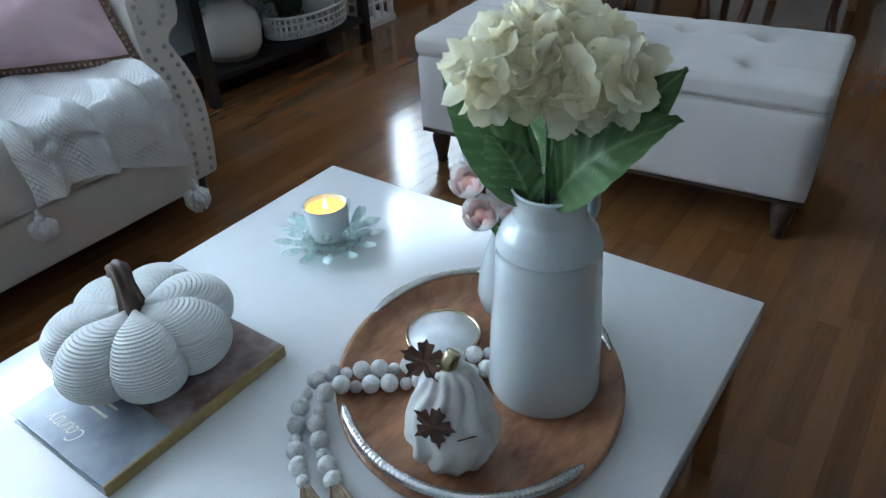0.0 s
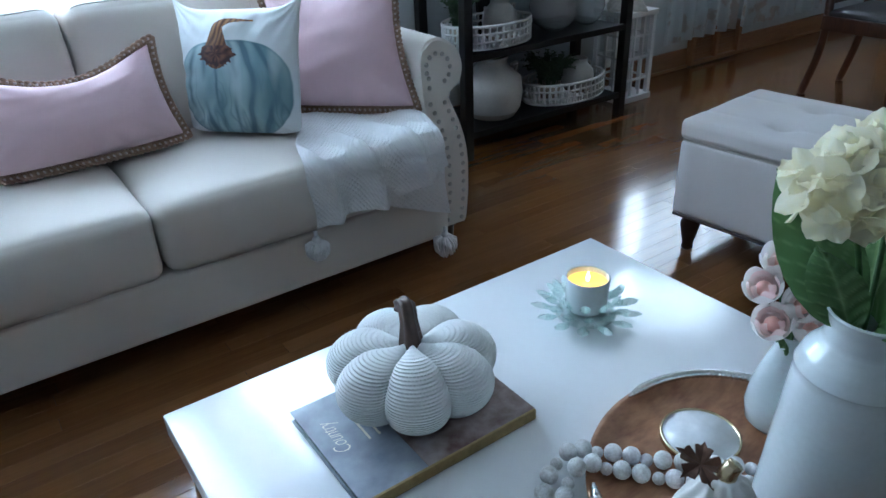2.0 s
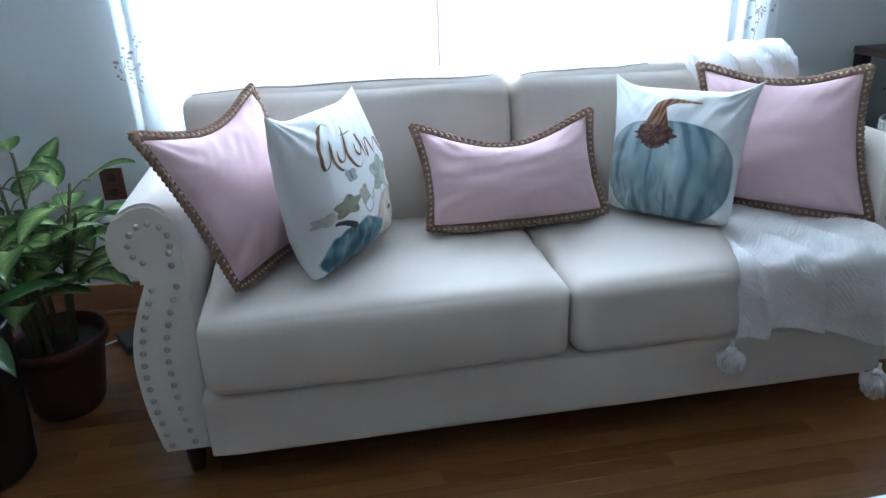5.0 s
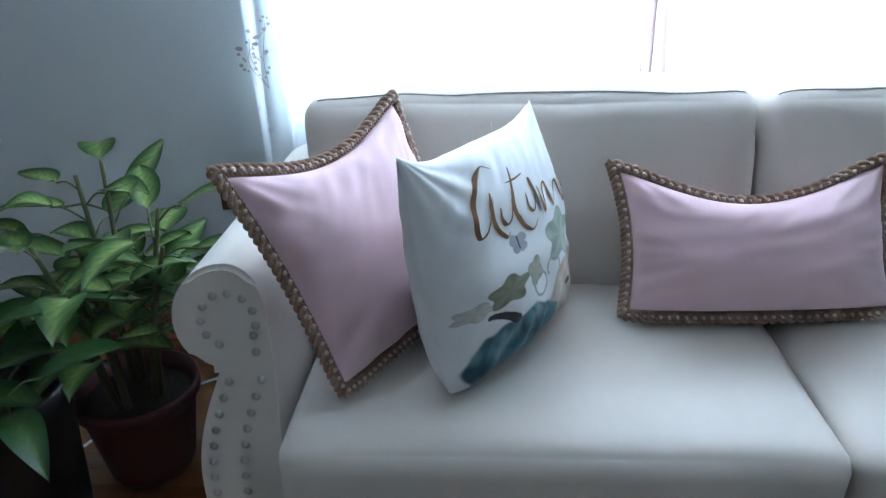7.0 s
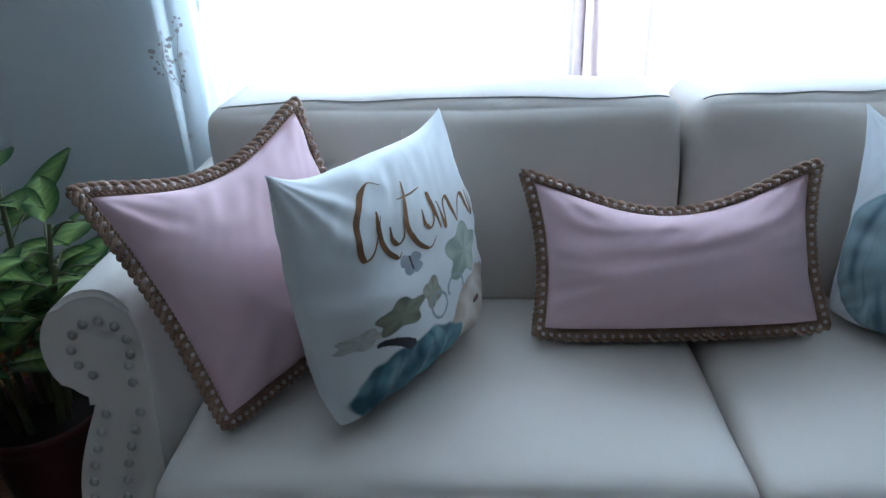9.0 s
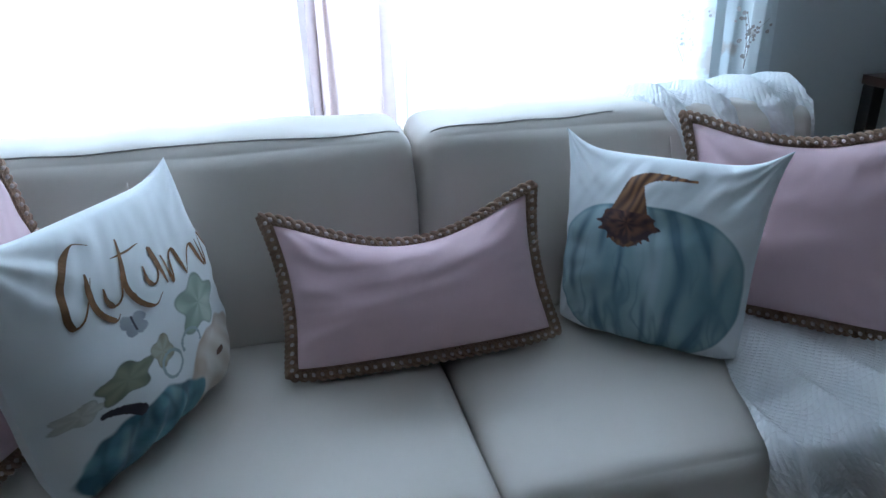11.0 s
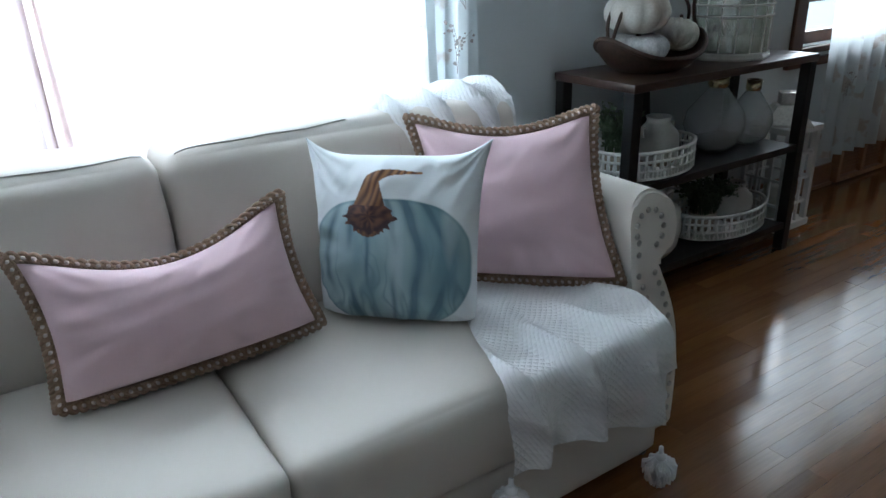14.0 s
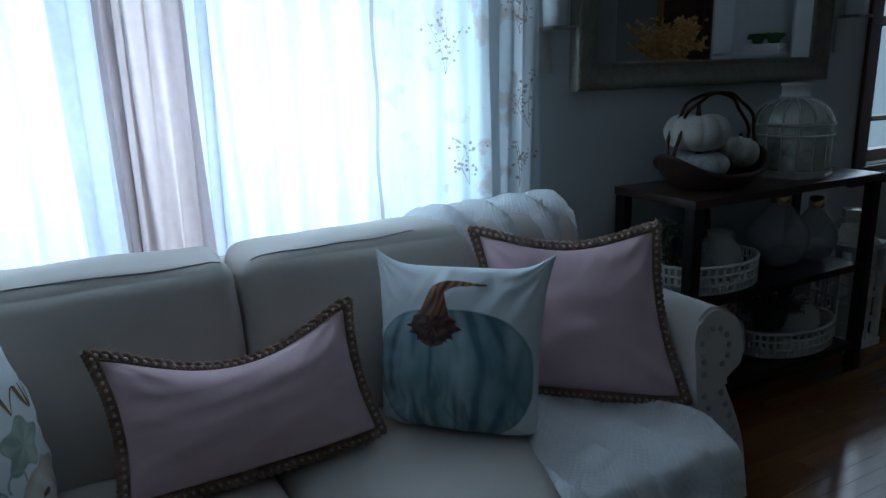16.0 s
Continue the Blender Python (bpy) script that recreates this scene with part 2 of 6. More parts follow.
def block(x0, x1, y0, y1, z0, z1, r=0.0, seg=2):
    bm = bmesh.new()
    bmesh.ops.create_cube(bm, size=1, matrix=Matrix.LocRotScale(((x0 + x1) / 2, (y0 + y1) / 2, (z0 + z1) / 2), None, (x1 - x0, y1 - y0, z1 - z0)))
    if r:
        bmesh.ops.bevel(bm, geom=bm.edges[:], offset=r, segments=seg, affect="EDGES", profile=0.5)
    bm.verts.index_update()
    out = [v.co.to_tuple() for v in bm.verts], [tuple(v.index for v in f.verts) for f in bm.faces]
    bm.free()
    return out


def sheet(fn, nu, nv, wrap_u=False, wrap_v=False, flip=False):
    """A surface fn(u, v), u and v from 0 to 1."""
    cu, cv = nu + (not wrap_u), nv + (not wrap_v)
    verts = [tuple(fn(i / nu, j / nv)) for i in range(cu) for j in range(cv)]
    faces = []
    for i in range(nu):
        for j in range(nv):
            a, b = i * cv + j, ((i + 1) % cu) * cv + j
            c, d = ((i + 1) % cu) * cv + (j + 1) % cv, i * cv + (j + 1) % cv
            faces.append((a, d, c, b) if flip else (a, b, c, d))
    return verts, faces


def lathe(profile, at=(0, 0, 0), seg=32, wobble=None):
    """A turned shape: profile is rows of (radius, height)."""
    n = len(profile)
    verts = []
    for i in range(seg):
        a = 2 * math.pi * i / seg
        for r, z in profile:
            k = wobble(a, z) if wobble else 1
            verts.append((at[0] + r * k * math.cos(a), at[1] + r * k * math.sin(a), at[2] + z))
    faces = [(i * n + j, (i + 1) % seg * n + j, (i + 1) % seg * n + j + 1, i * n + j + 1) for i in range(seg) for j in range(n - 1)]
    return verts, faces


def smooth_line(points, steps=8):
    """A Catmull-Rom line through the points."""
    p = [Vector(q) for q in points]
    p = [2 * p[0] - p[1], *p, 2 * p[-1] - p[-2]]
    out = []
    for i in range(1, len(p) - 2):
        for s in range(steps):
            t = s / steps
            out.append(0.5 * (2 * p[i] + (p[i + 1] - p[i - 1]) * t + (2 * p[i - 1] - 5 * p[i] + 4 * p[i + 1] - p[i + 2]) * t * t + (3 * p[i] - p[i - 1] - 3 * p[i + 1] + p[i + 2]) * t ** 3))
    return out + [p[-2]]


def tube(points, radius, seg=8, closed=False):
    """A round bar along the points; radius may be a function of 0 to 1."""
    p = [Vector(q) for q in points]
    n = len(p)
    verts, faces = [], []
    side = None
    for i, q in enumerate(p):
        d = (p[(i + 1) % n] - p[i - 1]) if closed else (p[min(i + 1, n - 1)] - p[max(i - 1, 0)])
        d.normalize()
        if side is None:
            side = d.orthogonal().normalized()
        side = (side - d * side.dot(d)).normalized()
        up = d.cross(side)
        r = radius(i / (n - 1)) if callable(radius) else radius
        for k in range(seg):
            a = 2 * math.pi * k / seg
            verts.append(tuple(q + side * (r * math.cos(a)) + up * (r * math.sin(a))))
    for i in range(n if closed else n - 1):
        for k in range(seg):
            a, b = i * seg + k, i * seg + (k + 1) % seg
            c, d = (i + 1) % n * seg + (k + 1) % seg, (i + 1) % n * seg + k
            faces.append((a, b, c, d))
    if not closed:
        faces += [tuple(range(seg))[::-1], tuple((n - 1) * seg + k for k in range(seg))]
    return verts, faces


def ball(at, r, seg=12, squash=1.0):
    n = max(4, seg // 2)
    prof = [(max(1e-4, r * math.sin(math.pi * j / n)), -r * squash * math.cos(math.pi * j / n)) for j in range(n + 1)]
    return lathe(prof, at, seg)


def soft_box(x0, x1, y0, y1, z0, z1, r, n=10, crown=(0, 0, 0), rough=0.0, seed=0):
    """A stuffed block: round edges, bulging faces, slight unevenness."""
    c = Vector(((x0 + x1) / 2, (y0 + y1) / 2, (z0 + z1) / 2))
    h = Vector(((x1 - x0) / 2, (y1 - y0) / 2, (z1 - z0) / 2))
    verts, index, faces = [], {}, []
    ease = lambda k: math.sin((k / n * 2 - 1) * math.pi / 2) * 0.75 + (k / n * 2 - 1) * 0.25

    def vert(p):
        key = tuple(round(a * 1e4) for a in p)
        if key not in index:
            index[key] = len(verts)
            q = Vector([a * b for a, b in zip(p, h)])
            inner = Vector([max(-(b - r), min(b - r, a)) for a, b in zip(q, h)])
            d = q - inner
            if d.length > 1e-9:
                q = inner + d.normalized() * r
            for k in range(3):
                i, j = (k + 1) % 3, (k + 2) % 3
                q[k] += crown[k] * p[k] * (1 - p[i] ** 2) * (1 - p[j] ** 2)
            w = c + q
            if rough:
                w += noise.noise_vector(w * 7 + Vector((seed, 0, 0))) * rough
            verts.append(tuple(w))
        return index[key]

    for k in range(3):
        for s in (-1, 1):
            for a in range(n):
                for b in range(n):
                    quad = []
                    for da, db in ((0, 0), (1, 0), (1, 1), (0, 1)):
                        p = [0, 0, 0]
                        p[k], p[(k + 1) % 3], p[(k + 2) % 3] = s, ease(a + da), ease(b + db)
                        quad.append(vert(p))
                    faces.append(tuple(quad) if s > 0 else tuple(quad[::-1]))
    return verts, faces


def prism(outline, y0, y1):
    """An outline of (x, z) pushed from y0 to y1."""
    n = len(outline)
    verts = [(x, y0, z) for x, z in outline] + [(x, y1, z) for x, z in outline]
    faces = [tuple(range(n)), tuple(range(2 * n - 1, n - 1, -1))]
    faces += [(i, n + i, n + (i + 1) % n, (i + 1) % n) for i in range(n)]
    return verts, faces


# ---- the room ----
NORTH, WEST, EAST, SOUTH, HIGH = 1.12, -2.7, 6.4, -4.3, 2.5
WIN_A, WIN_B = (-1.12, 0.95, 0.74, 2.12), (3.20, 5.15, 0.80, 2.12)


def wall_with_holes(name, x0, x1, y0, y1, holes, mat, label):
    pieces, x = [], x0
    for a, b, lo, hi in holes:
        pieces += [block(x, a, y0, y1, 0, HIGH), block(a, b, y0, y1, 0, lo), block(a, b, y0, y1, hi, HIGH)]
        x = b
    pieces.append(block(x, x1, y0, y1, 0, HIGH))
    return setting(name, join(*pieces), mat, label, "wall")


wall_with_holes("wall_north", WEST, EAST, NORTH, NORTH + 0.16, [WIN_A, WIN_B], wall_paint, "pale blue-grey painted plaster wall with two windows")
wall_with_holes("wall_south", WEST, EAST, SOUTH - 0.16, SOUTH, [], low_bounce_paint, "plain wall closing the room, darkened to cut bounced light")
setting("wall_west", block(WEST - 0.16, WEST, SOUTH - 0.16, NORTH + 0.16, 0, HIGH), wall_paint, "pale blue-grey painted plain side wall", "wall")
setting("wall_east", block(EAST, EAST + 0.16, SOUTH - 0.16, NORTH + 0.16, 0, HIGH), low_bounce_paint, "plain end wall, darkened to cut bounced light", "wall")
setting("ceiling", block(WEST - 0.16, EAST + 0.16, SOUTH - 0.16, NORTH + 0.16, HIGH, HIGH + 0.12), ceiling_paint, "plain white painted ceiling", "ceiling")
floor = setting("floor", block(WEST - 0.16, EAST + 0.16, SOUTH - 0.16, NORTH + 0.16, -0.12, -0.003), joint_dark, "glossy honey-brown strip oak floor", "floor")


def baseboard(name, x0, x1):
    ob = setting(name, join(block(x0, x1, NORTH - 0.018, NORTH - 0.001, 0, 0.125, 0.004), block(x0, x1, NORTH - 0.034, NORTH - 0.018, 0, 0.02, 0.006)), trim_oak, "stained oak baseboard with a quarter-round shoe", "baseboard")
    sharp(ob)


baseboard("baseboard_west", WEST, 3.66)
baseboard("baseboard_east", 4.2, EAST)


def window(name, x0, x1, z0, z1, mat, mullions, label):
    w = thing(name, ((x0 + x1) / 2, NORTH, z0), label, "window", "", "structure")
    y0, y1 = NORTH + 0.05, NORTH + 0.11
    for a, b, lo, hi in ((x0, x0 + 0.06, z0, z1), (x1 - 0.06, x1, z0, z1), (x0 + 0.06, x1 - 0.06, z0, z0 + 0.06), (x0 + 0.06, x1 - 0.06, z1 - 0.06, z1)):
        part("window_frame", block(a, b, y0, y1, lo, hi, 0.004), mat, w, smooth=False)
    step = (x1 - x0) / mullions
    for k in range(1, mullions):
        part("mullion", block(x0 + k * step - 0.05, x0 + k * step + 0.05, y0, y1, z0 + 0.06, z1 - 0.06, 0.004), mat, w, smooth=False)
    mid = z0 + 0.52 * (z1 - z0)
    for k in range(mullions):
        a = x0 + k * step + (0.06 if k == 0 else 0.05)
        b = x0 + (k + 1) * step - (0.06 if k == mullions - 1 else 0.05)
        part("meeting_rail", block(a, b, y0 + 0.01, y1 - 0.01, mid - 0.025, mid + 0.025, 0.003), mat, w, smooth=False)
        part("muntin", block(a, b, y0 + 0.02, y1 - 0.02, z0 + 0.20, z0 + 0.225), mat, w, smooth=False)
    part("window_sill", block(x0 - 0.05, x1 + 0.05, NORTH - 0.03, NORTH - 0.001, z0 - 0.035, z0 - 0.004, 0.006), mat, w, smooth=False)
    return w


setting("backdrop", block(-6, 10, 3.4, 3.45, -1.5, 5.5), glow("daylight_haze", (0.80, 0.95, 1.0), 1.5), "bright overcast daylight outside the windows", "backdrop")
window("window_1", *WIN_A, white_frame, 2, "white-painted double window behind sheer curtains")
window("window_2", *WIN_B, dark_trim, 2, "dark stained wooden window with sheer curtains")


# ---- the sofa ----
from mathutils.bvhtree import BVHTree


sofa = thing("sofa", (0, 0.45, 0), "cream linen sofa with rolled arms and nailhead trim", "sofa")
part("seat_base", soft_box(-0.945, 0.945, 0.0, 0.86, 0.095, 0.275, 0.018, 12, rough=0.002), linen, sofa)
for x0, x1, s in ((-0.93, -0.003, 1), (0.003, 0.93, 2)):
    part("seat_cushion", soft_box(x0, x1, -0.015, 0.60, 0.272, 0.488, 0.045, 22, (0.0, 0.012, 0.016), 0.005, s), linen, sofa)
for x0, x1, s in ((-0.985, -0.004, 3), (0.004, 0.985, 4)):
    geo = soft_box(x0, x1, 0.55, 0.80, 0.47, 0.906, 0.048, 26, (0.0, 0.034, 0.016), 0.007, s)
    lean = [(x, y + 0.16 * (z - 0.49), z) for x, y, z in geo[0]]
    part("back_cushion", (lean, geo[1]), linen, sofa)
    tree = BVHTree.FromPolygons(lean, geo[1])
    reach = (x1 - x0 - 0.06) * (1.0 if x0 < -0.5 else 0.46)
    top = [tree.ray_cast(Vector((x0 + 0.03 + reach * k / 40, 0.650 + 0.003 * math.sin(k * 0.35), 1.2)), Vector((0, 0, -1)))[0] for k in range(41)]
    part("seam", tube([p + Vector((0, -0.001, 0.0006)) for p in top if p], 0.0018, 6), linen_seam, sofa, "thin welt seam")
    c = x0 + (x1 - x0) * (0.42 if x0 < -0.5 else 0.58)
    part("seam", tube([(c, 0.516 + 0.16 * (z - 0.49) + 0.9 * abs(z - 0.69) ** 2.2, z) for z in [0.52 + 0.02 * k for k in range(18)]], 0.0016, 5), linen, sofa, "vertical seam in the cushion")
part("back_frame", soft_box(-1.0, 1.0, 0.80, 0.93, 0.10, 0.86, 0.05, 12, rough=0.003), linen, sofa)


SIDE = ((0.10, 1.047), (0.15, 1.060), (0.22, 1.076), (0.30, 1.086), (0.36, 1.088), (0.42, 1.080), (0.48, 1.062), (0.53, 1.042), (0.556, 1.032))
ROLL_X, ROLL_Z, ROLL_R = 1.012, 0.645, 0.096


def arm_front(z):
    return 0.03 + 0.16 * z


def arm_side(z):
    for (z0, x0), (z1, x1) in zip(SIDE, SIDE[1:]):
        if z <= z1:
            return x0 + (x1 - x0) * (z - z0) / (z1 - z0)
    return SIDE[-1][1]


def arm_outline(s):
    pts = [(0.935, 0.10)] + [(p.x, p.z) for p in smooth_line([(x, 0, z) for z, x in SIDE], 3)]
    for k in range(25):
        a = -1.22 + k * (math.pi + 1.05) / 24
        pts.append((ROLL_X + ROLL_R * math.cos(a) * (0.74 if math.cos(a) < 0 else 1), ROLL_Z + ROLL_R * math.sin(a)))
    pts += [(0.938, 0.57), (0.936, 0.50), (0.935, 0.44)]
    return [(s * x, z) for x, z in (pts if s > 0 else pts[::-1])]


for s in (-1, 1):
    shift = -0.012 if s < 0 else 0.0
    outline = [(x + shift, z) for x, z in arm_outline(s)]
    n = len(outline)
    bm = bmesh.new()
    v, f = prism(outline, 0.0, 0.86)
    bv = [bm.verts.new((x, arm_front(z) if i < n else y, z)) for i, (x, y, z) in enumerate(v)]
    for q in f:
        bm.faces.new([bv[i] for i in q])
    front = set(bv[:n])
    rim = [e for e in bm.edges if e.verts[0] in front and e.verts[1] in front]
    bmesh.ops.bevel(bm, geom=rim, offset=0.008, segments=3, affect="EDGES")
    bmesh.ops.triangulate(bm, faces=[q for q in bm.faces if len(q.verts) > 4])
    bmesh.ops.recalc_face_normals(bm, faces=bm.faces[:])
    bm.verts.index_update()
    arm = part("arm", ([p.co.to_tuple() for p in bm.verts], [tuple(p.index for p in q.verts) for q in bm.faces]), linen, sofa)
    bm.free()
    sharp(arm, 50)
    heights = [0.122 + 0.0315 * k for k in range(14)]
    spots = [(arm_side(z) - 0.022, z) for z in heights] + [(arm_side(z) - 0.080, z + 0.004) for z in heights]
    spots += [(ROLL_X - 0.002 + 0.048 * math.cos(a), ROLL_Z + 0.048 * math.sin(a)) for a in [-1.15 + 0.56 * k for k in range(9)]]
    spots += [(0.966, 0.588), (0.968, 0.618)]
    first = None
    for x, z in spots:
        if first is None:
            dome = [(0.0001, -0.006), (0.0045, -0.005), (0.0073, -0.0028), (0.0084, 0.001)]
            geo = lathe(dome, (0, 0, 0), 10)
            geo = [(p[0], p[2] + 0.45, p[1]) for p in geo[0]], [q[::-1] for q in geo[1]]
            first = part("nail", geo, pewter, arm, "domed pewter nail head")
            nail = first
        else:
            nail = new("nail", first.data)
            nail.parent = arm
        nail.location = Vector((s * x + shift, arm_front(z) - 0.001, z)) - WORLD[sofa]
for x, y in ((-1.0, 0.10), (1.0, 0.10), (-0.96, 0.84), (0.96, 0.84)):
    part("leg", lathe([(0.0001, 0), (0.019, 0), (0.021, 0.01), (0.029, 0.103)], (x, y, 0), 16), leg_wood, sofa, "dark stained tapered wooden foot")


# ---- the pillows ----
def smooth01(x, a, b):
    t = min(1.0, max(0.0, (x - a) / (b - a)))
    return t * t * (3 - 2 * t)


def pillow_point(tl, tr, bl, br, thick, sag=(0.03, 0.02, 0.012), seed=0, wrinkle=0.013, ears=0.0, dip=2, flange=0.0):
    """The cover's surface: corners in world metres, sag of the top, side and bottom edges in metres."""
    tl, tr, bl, br = Vector(tl), Vector(tr), Vector(bl), Vector(br)
    right, down = (tr - tl + br - bl).normalized(), (bl - tl + br - tr).normalized()
    nrm = right.cross(down)
    nrm = -nrm if nrm.y > 0 else nrm
    fu, fv = 2 * flange / (tr - tl).length, 2 * flange / (bl - tl).length

    def at(u, v, side=1, lift=0.0):
        a, b = 2 * u - 1, 2 * v - 1
        p = tl * ((1 - u) * (1 - v)) + tr * (u * (1 - v)) + bl * ((1 - u) * v) + br * (u * v)
        p = p + down * ((1 - abs(a) ** dip) ** 1.5 * (sag[0] * (1 - v) ** 2 - sag[2] * v ** 2)) - right * (sag[1] * a * abs(a) * (1 - b * b))
        ear = (a * b) ** 6 * (ears if b < 0 else min(ears, -0.004) - 0.005)
        p = p + right * (ear * math.copysign(1, a)) + down * (ear * math.copysign(1, b))
        a2, b2 = min(1.0, abs(a) / (1 - fu)), min(1.0, abs(b) / (1 - fv))
        belly = max(0.0, (1 - a2 * a2) * (1 - b2 * b2)) ** 0.45 * (1 + 0.12 * b)
        corner = (a * b) ** 2
        rad = math.hypot(a, b + 0.1)
        ray = math.atan2(b, a)
        w = noise.noise(Vector((a * 2.0 + seed, b * 2.0, side * 3.1))) * 0.8 + noise.noise(Vector((math.cos(ray) * 5 + seed, math.sin(ray) * 5, rad * 1.2))) * 3.0 * max(0, rad - 0.62) + 0.5 * noise.noise(Vector((a * 1.2 + b * 3.4 + seed, (a - b) * 1.1, 7))) + 0.3 * noise.noise(Vector(((a + 0.6 * b) * 9 + seed, (a - b) * 1.6, 3))) * smooth01(-b, -0.1, 0.8)
        pinch = 0.0
        for ca, cb in ((-1, -1), (1, -1), (-1, 1), (1, 1)):
            far, ang = math.hypot(a - ca, b - cb), math.atan2(b - cb, a - ca)
            pinch += math.sin(ang * 13 + 2.2 * noise.noise(Vector((ca * 3 + seed, cb * 3, far * 2)))) * math.exp(-((far - 0.34) / 0.26) ** 2) * (0.55 if cb > 0 else 1.0)
        tuck = math.sin(a * 8 + seed * 2 + 2.5 * noise.noise(Vector((a * 2, seed, 1)))) * math.exp(-((b + 0.78) / 0.22) ** 2) * (1 - a * a)
        return p + nrm * (side * (thick / 2 * belly + (wrinkle * w + 0.0040 * pinch + 0.0026 * tuck) * belly ** 0.6 + lift))

    return at


def pillow(tl, tr, bl, br, thick, label, mat, colors=None, n=72, sag=(0.03, 0.02, 0.012), seed=0, border=True):
    at = pillow_point(tl, tr, bl, br, thick, sag, seed, ears=-0.003 if border else 0.012, dip=2 if border else 7, flange=0.0195 if border else 0.0)
    base = (Vector(br) + Vector(bl)) / 2
    th = thing("throw_pillow", base, label, "pillow", "throw pillows on the sofa")
    front, back = sheet(lambda u, v: at(u, v, 1), n, n), sheet(lambda u, v: at(u, v, -1), n // 2, n // 2, flip=True)
    rgb = None
    if colors is not None:
        one = np.array([colors(i / n, j / n) for i in range(n + 1) for j in range(n + 1)])
        rgb = np.concatenate([one, np.tile([[0.75, 0.75, 0.74]], (len(back[0]), 1))])
    part("cover", join(front, back), mat, th, colors=rgb)
    if border:
        ring = [at(k / 60, 0) for k in range(60)] + [at(1, k / 60) for k in range(60)] + [at(1 - k / 60, 1) for k in range(60)] + [at(0, 1 - k / 60) for k in range(60)]
        n_ring, mid = len(ring), (Vector(tl) + Vector(br)) / 2
        fwd = at(0.5, 0.5, 1) - at(0.5, 0.5, -1)
        fwd.normalize()
        for phase, r, mat2, name in ((0, 0.0048, jute, "braid_strand"), (math.pi, 0.0048, jute, "braid_strand")):
            line = []
            for k in range(n_ring * 3):
                i, f = divmod(k, 3)
                q = ring[i].lerp(ring[(i + 1) % n_ring], f / 3)
                d = (ring[(i + 1) % n_ring] - ring[i]).normalized()
                out = d.cross(fwd)
                out = out if out.dot(q - mid) > 0 else -out
                a = k / 3 * 1.6 + phase
                line.append(q + out * (-0.001 + 0.0058 * math.cos(a)) + fwd * (0.0042 * math.sin(a)))
            part(name, tube(line, r, 6, True), mat2, th, "brown twisted jute braid")
        w, h = (Vector(tr) - Vector(tl)).length, (Vector(bl) - Vector(tl)).length

        def inset(k, d, lift):
            side, f = int(k % n_ring // 60), k % 60
            f, du, dv = f / 60, d / w, d / h
            u, v = ((f, 0.0), (1.0, f), (1 - f, 1.0), (0.0, 1 - f))[side]
            return at(min(1 - du, max(du, u)), min(1 - dv, max(dv, v)), 1, lift)

        cross = ((0.0, 0.003), (0.003, 0.006), (0.010, 0.007), (0.014, 0.0052), (0.0175, 0.0042), (0.0195, 0.0005))
        rows = [[inset(k, d, lift) for k in range(n_ring)] for d, lift in cross]
        band = [p for row in rows for p in row], [(r * n_ring + k, r * n_ring + (k + 1) % n_ring, (r + 1) * n_ring + (k + 1) % n_ring, (r + 1) * n_ring + k) for r in range(len(cross) - 1) for k in range(n_ring)]
        part("braid_band", band, jute, th, "flat brown jute band")
        fine, chain = [], []
        for side in range(4):
            count = int((h if side % 2 else w) / 0.0165)
            for k in range(1, count):
                q = side * 60 + 60 * k / count
                # raised pale dots stand for pink cover showing through the crochet holes
                a, b = inset(q, 0.0030, 0.0070), inset(q + 14 / count, 0.0090, 0.0080)
                fine.append(tube([a, a.lerp(b, 0.5) + fwd * 0.002, b], lambda t: 0.0024 + 0.0018 * math.sin(math.pi * t), 6))
                for e in (0.0, 0.5):
                    a, b = inset(q + 60 * e / count, 0.0128, 0.0056), inset(q + 60 * (e + 0.42) / count, 0.0160, 0.0056)
                    chain.append(tube([a, a.lerp(b, 0.5) + fwd * 0.0015, b], 0.0022, 5))
        part("braid_stitch", join(*fine), hole_pale, th, "pale raised dots for the pink cover seen through crochet holes")
        part("braid_chain", join(*chain), jute, th, "brown crochet chain along the braid")
    return th, at


def mixc(a, b, t):
    return tuple(p + (q - p) * t for p, q in zip(a, b))


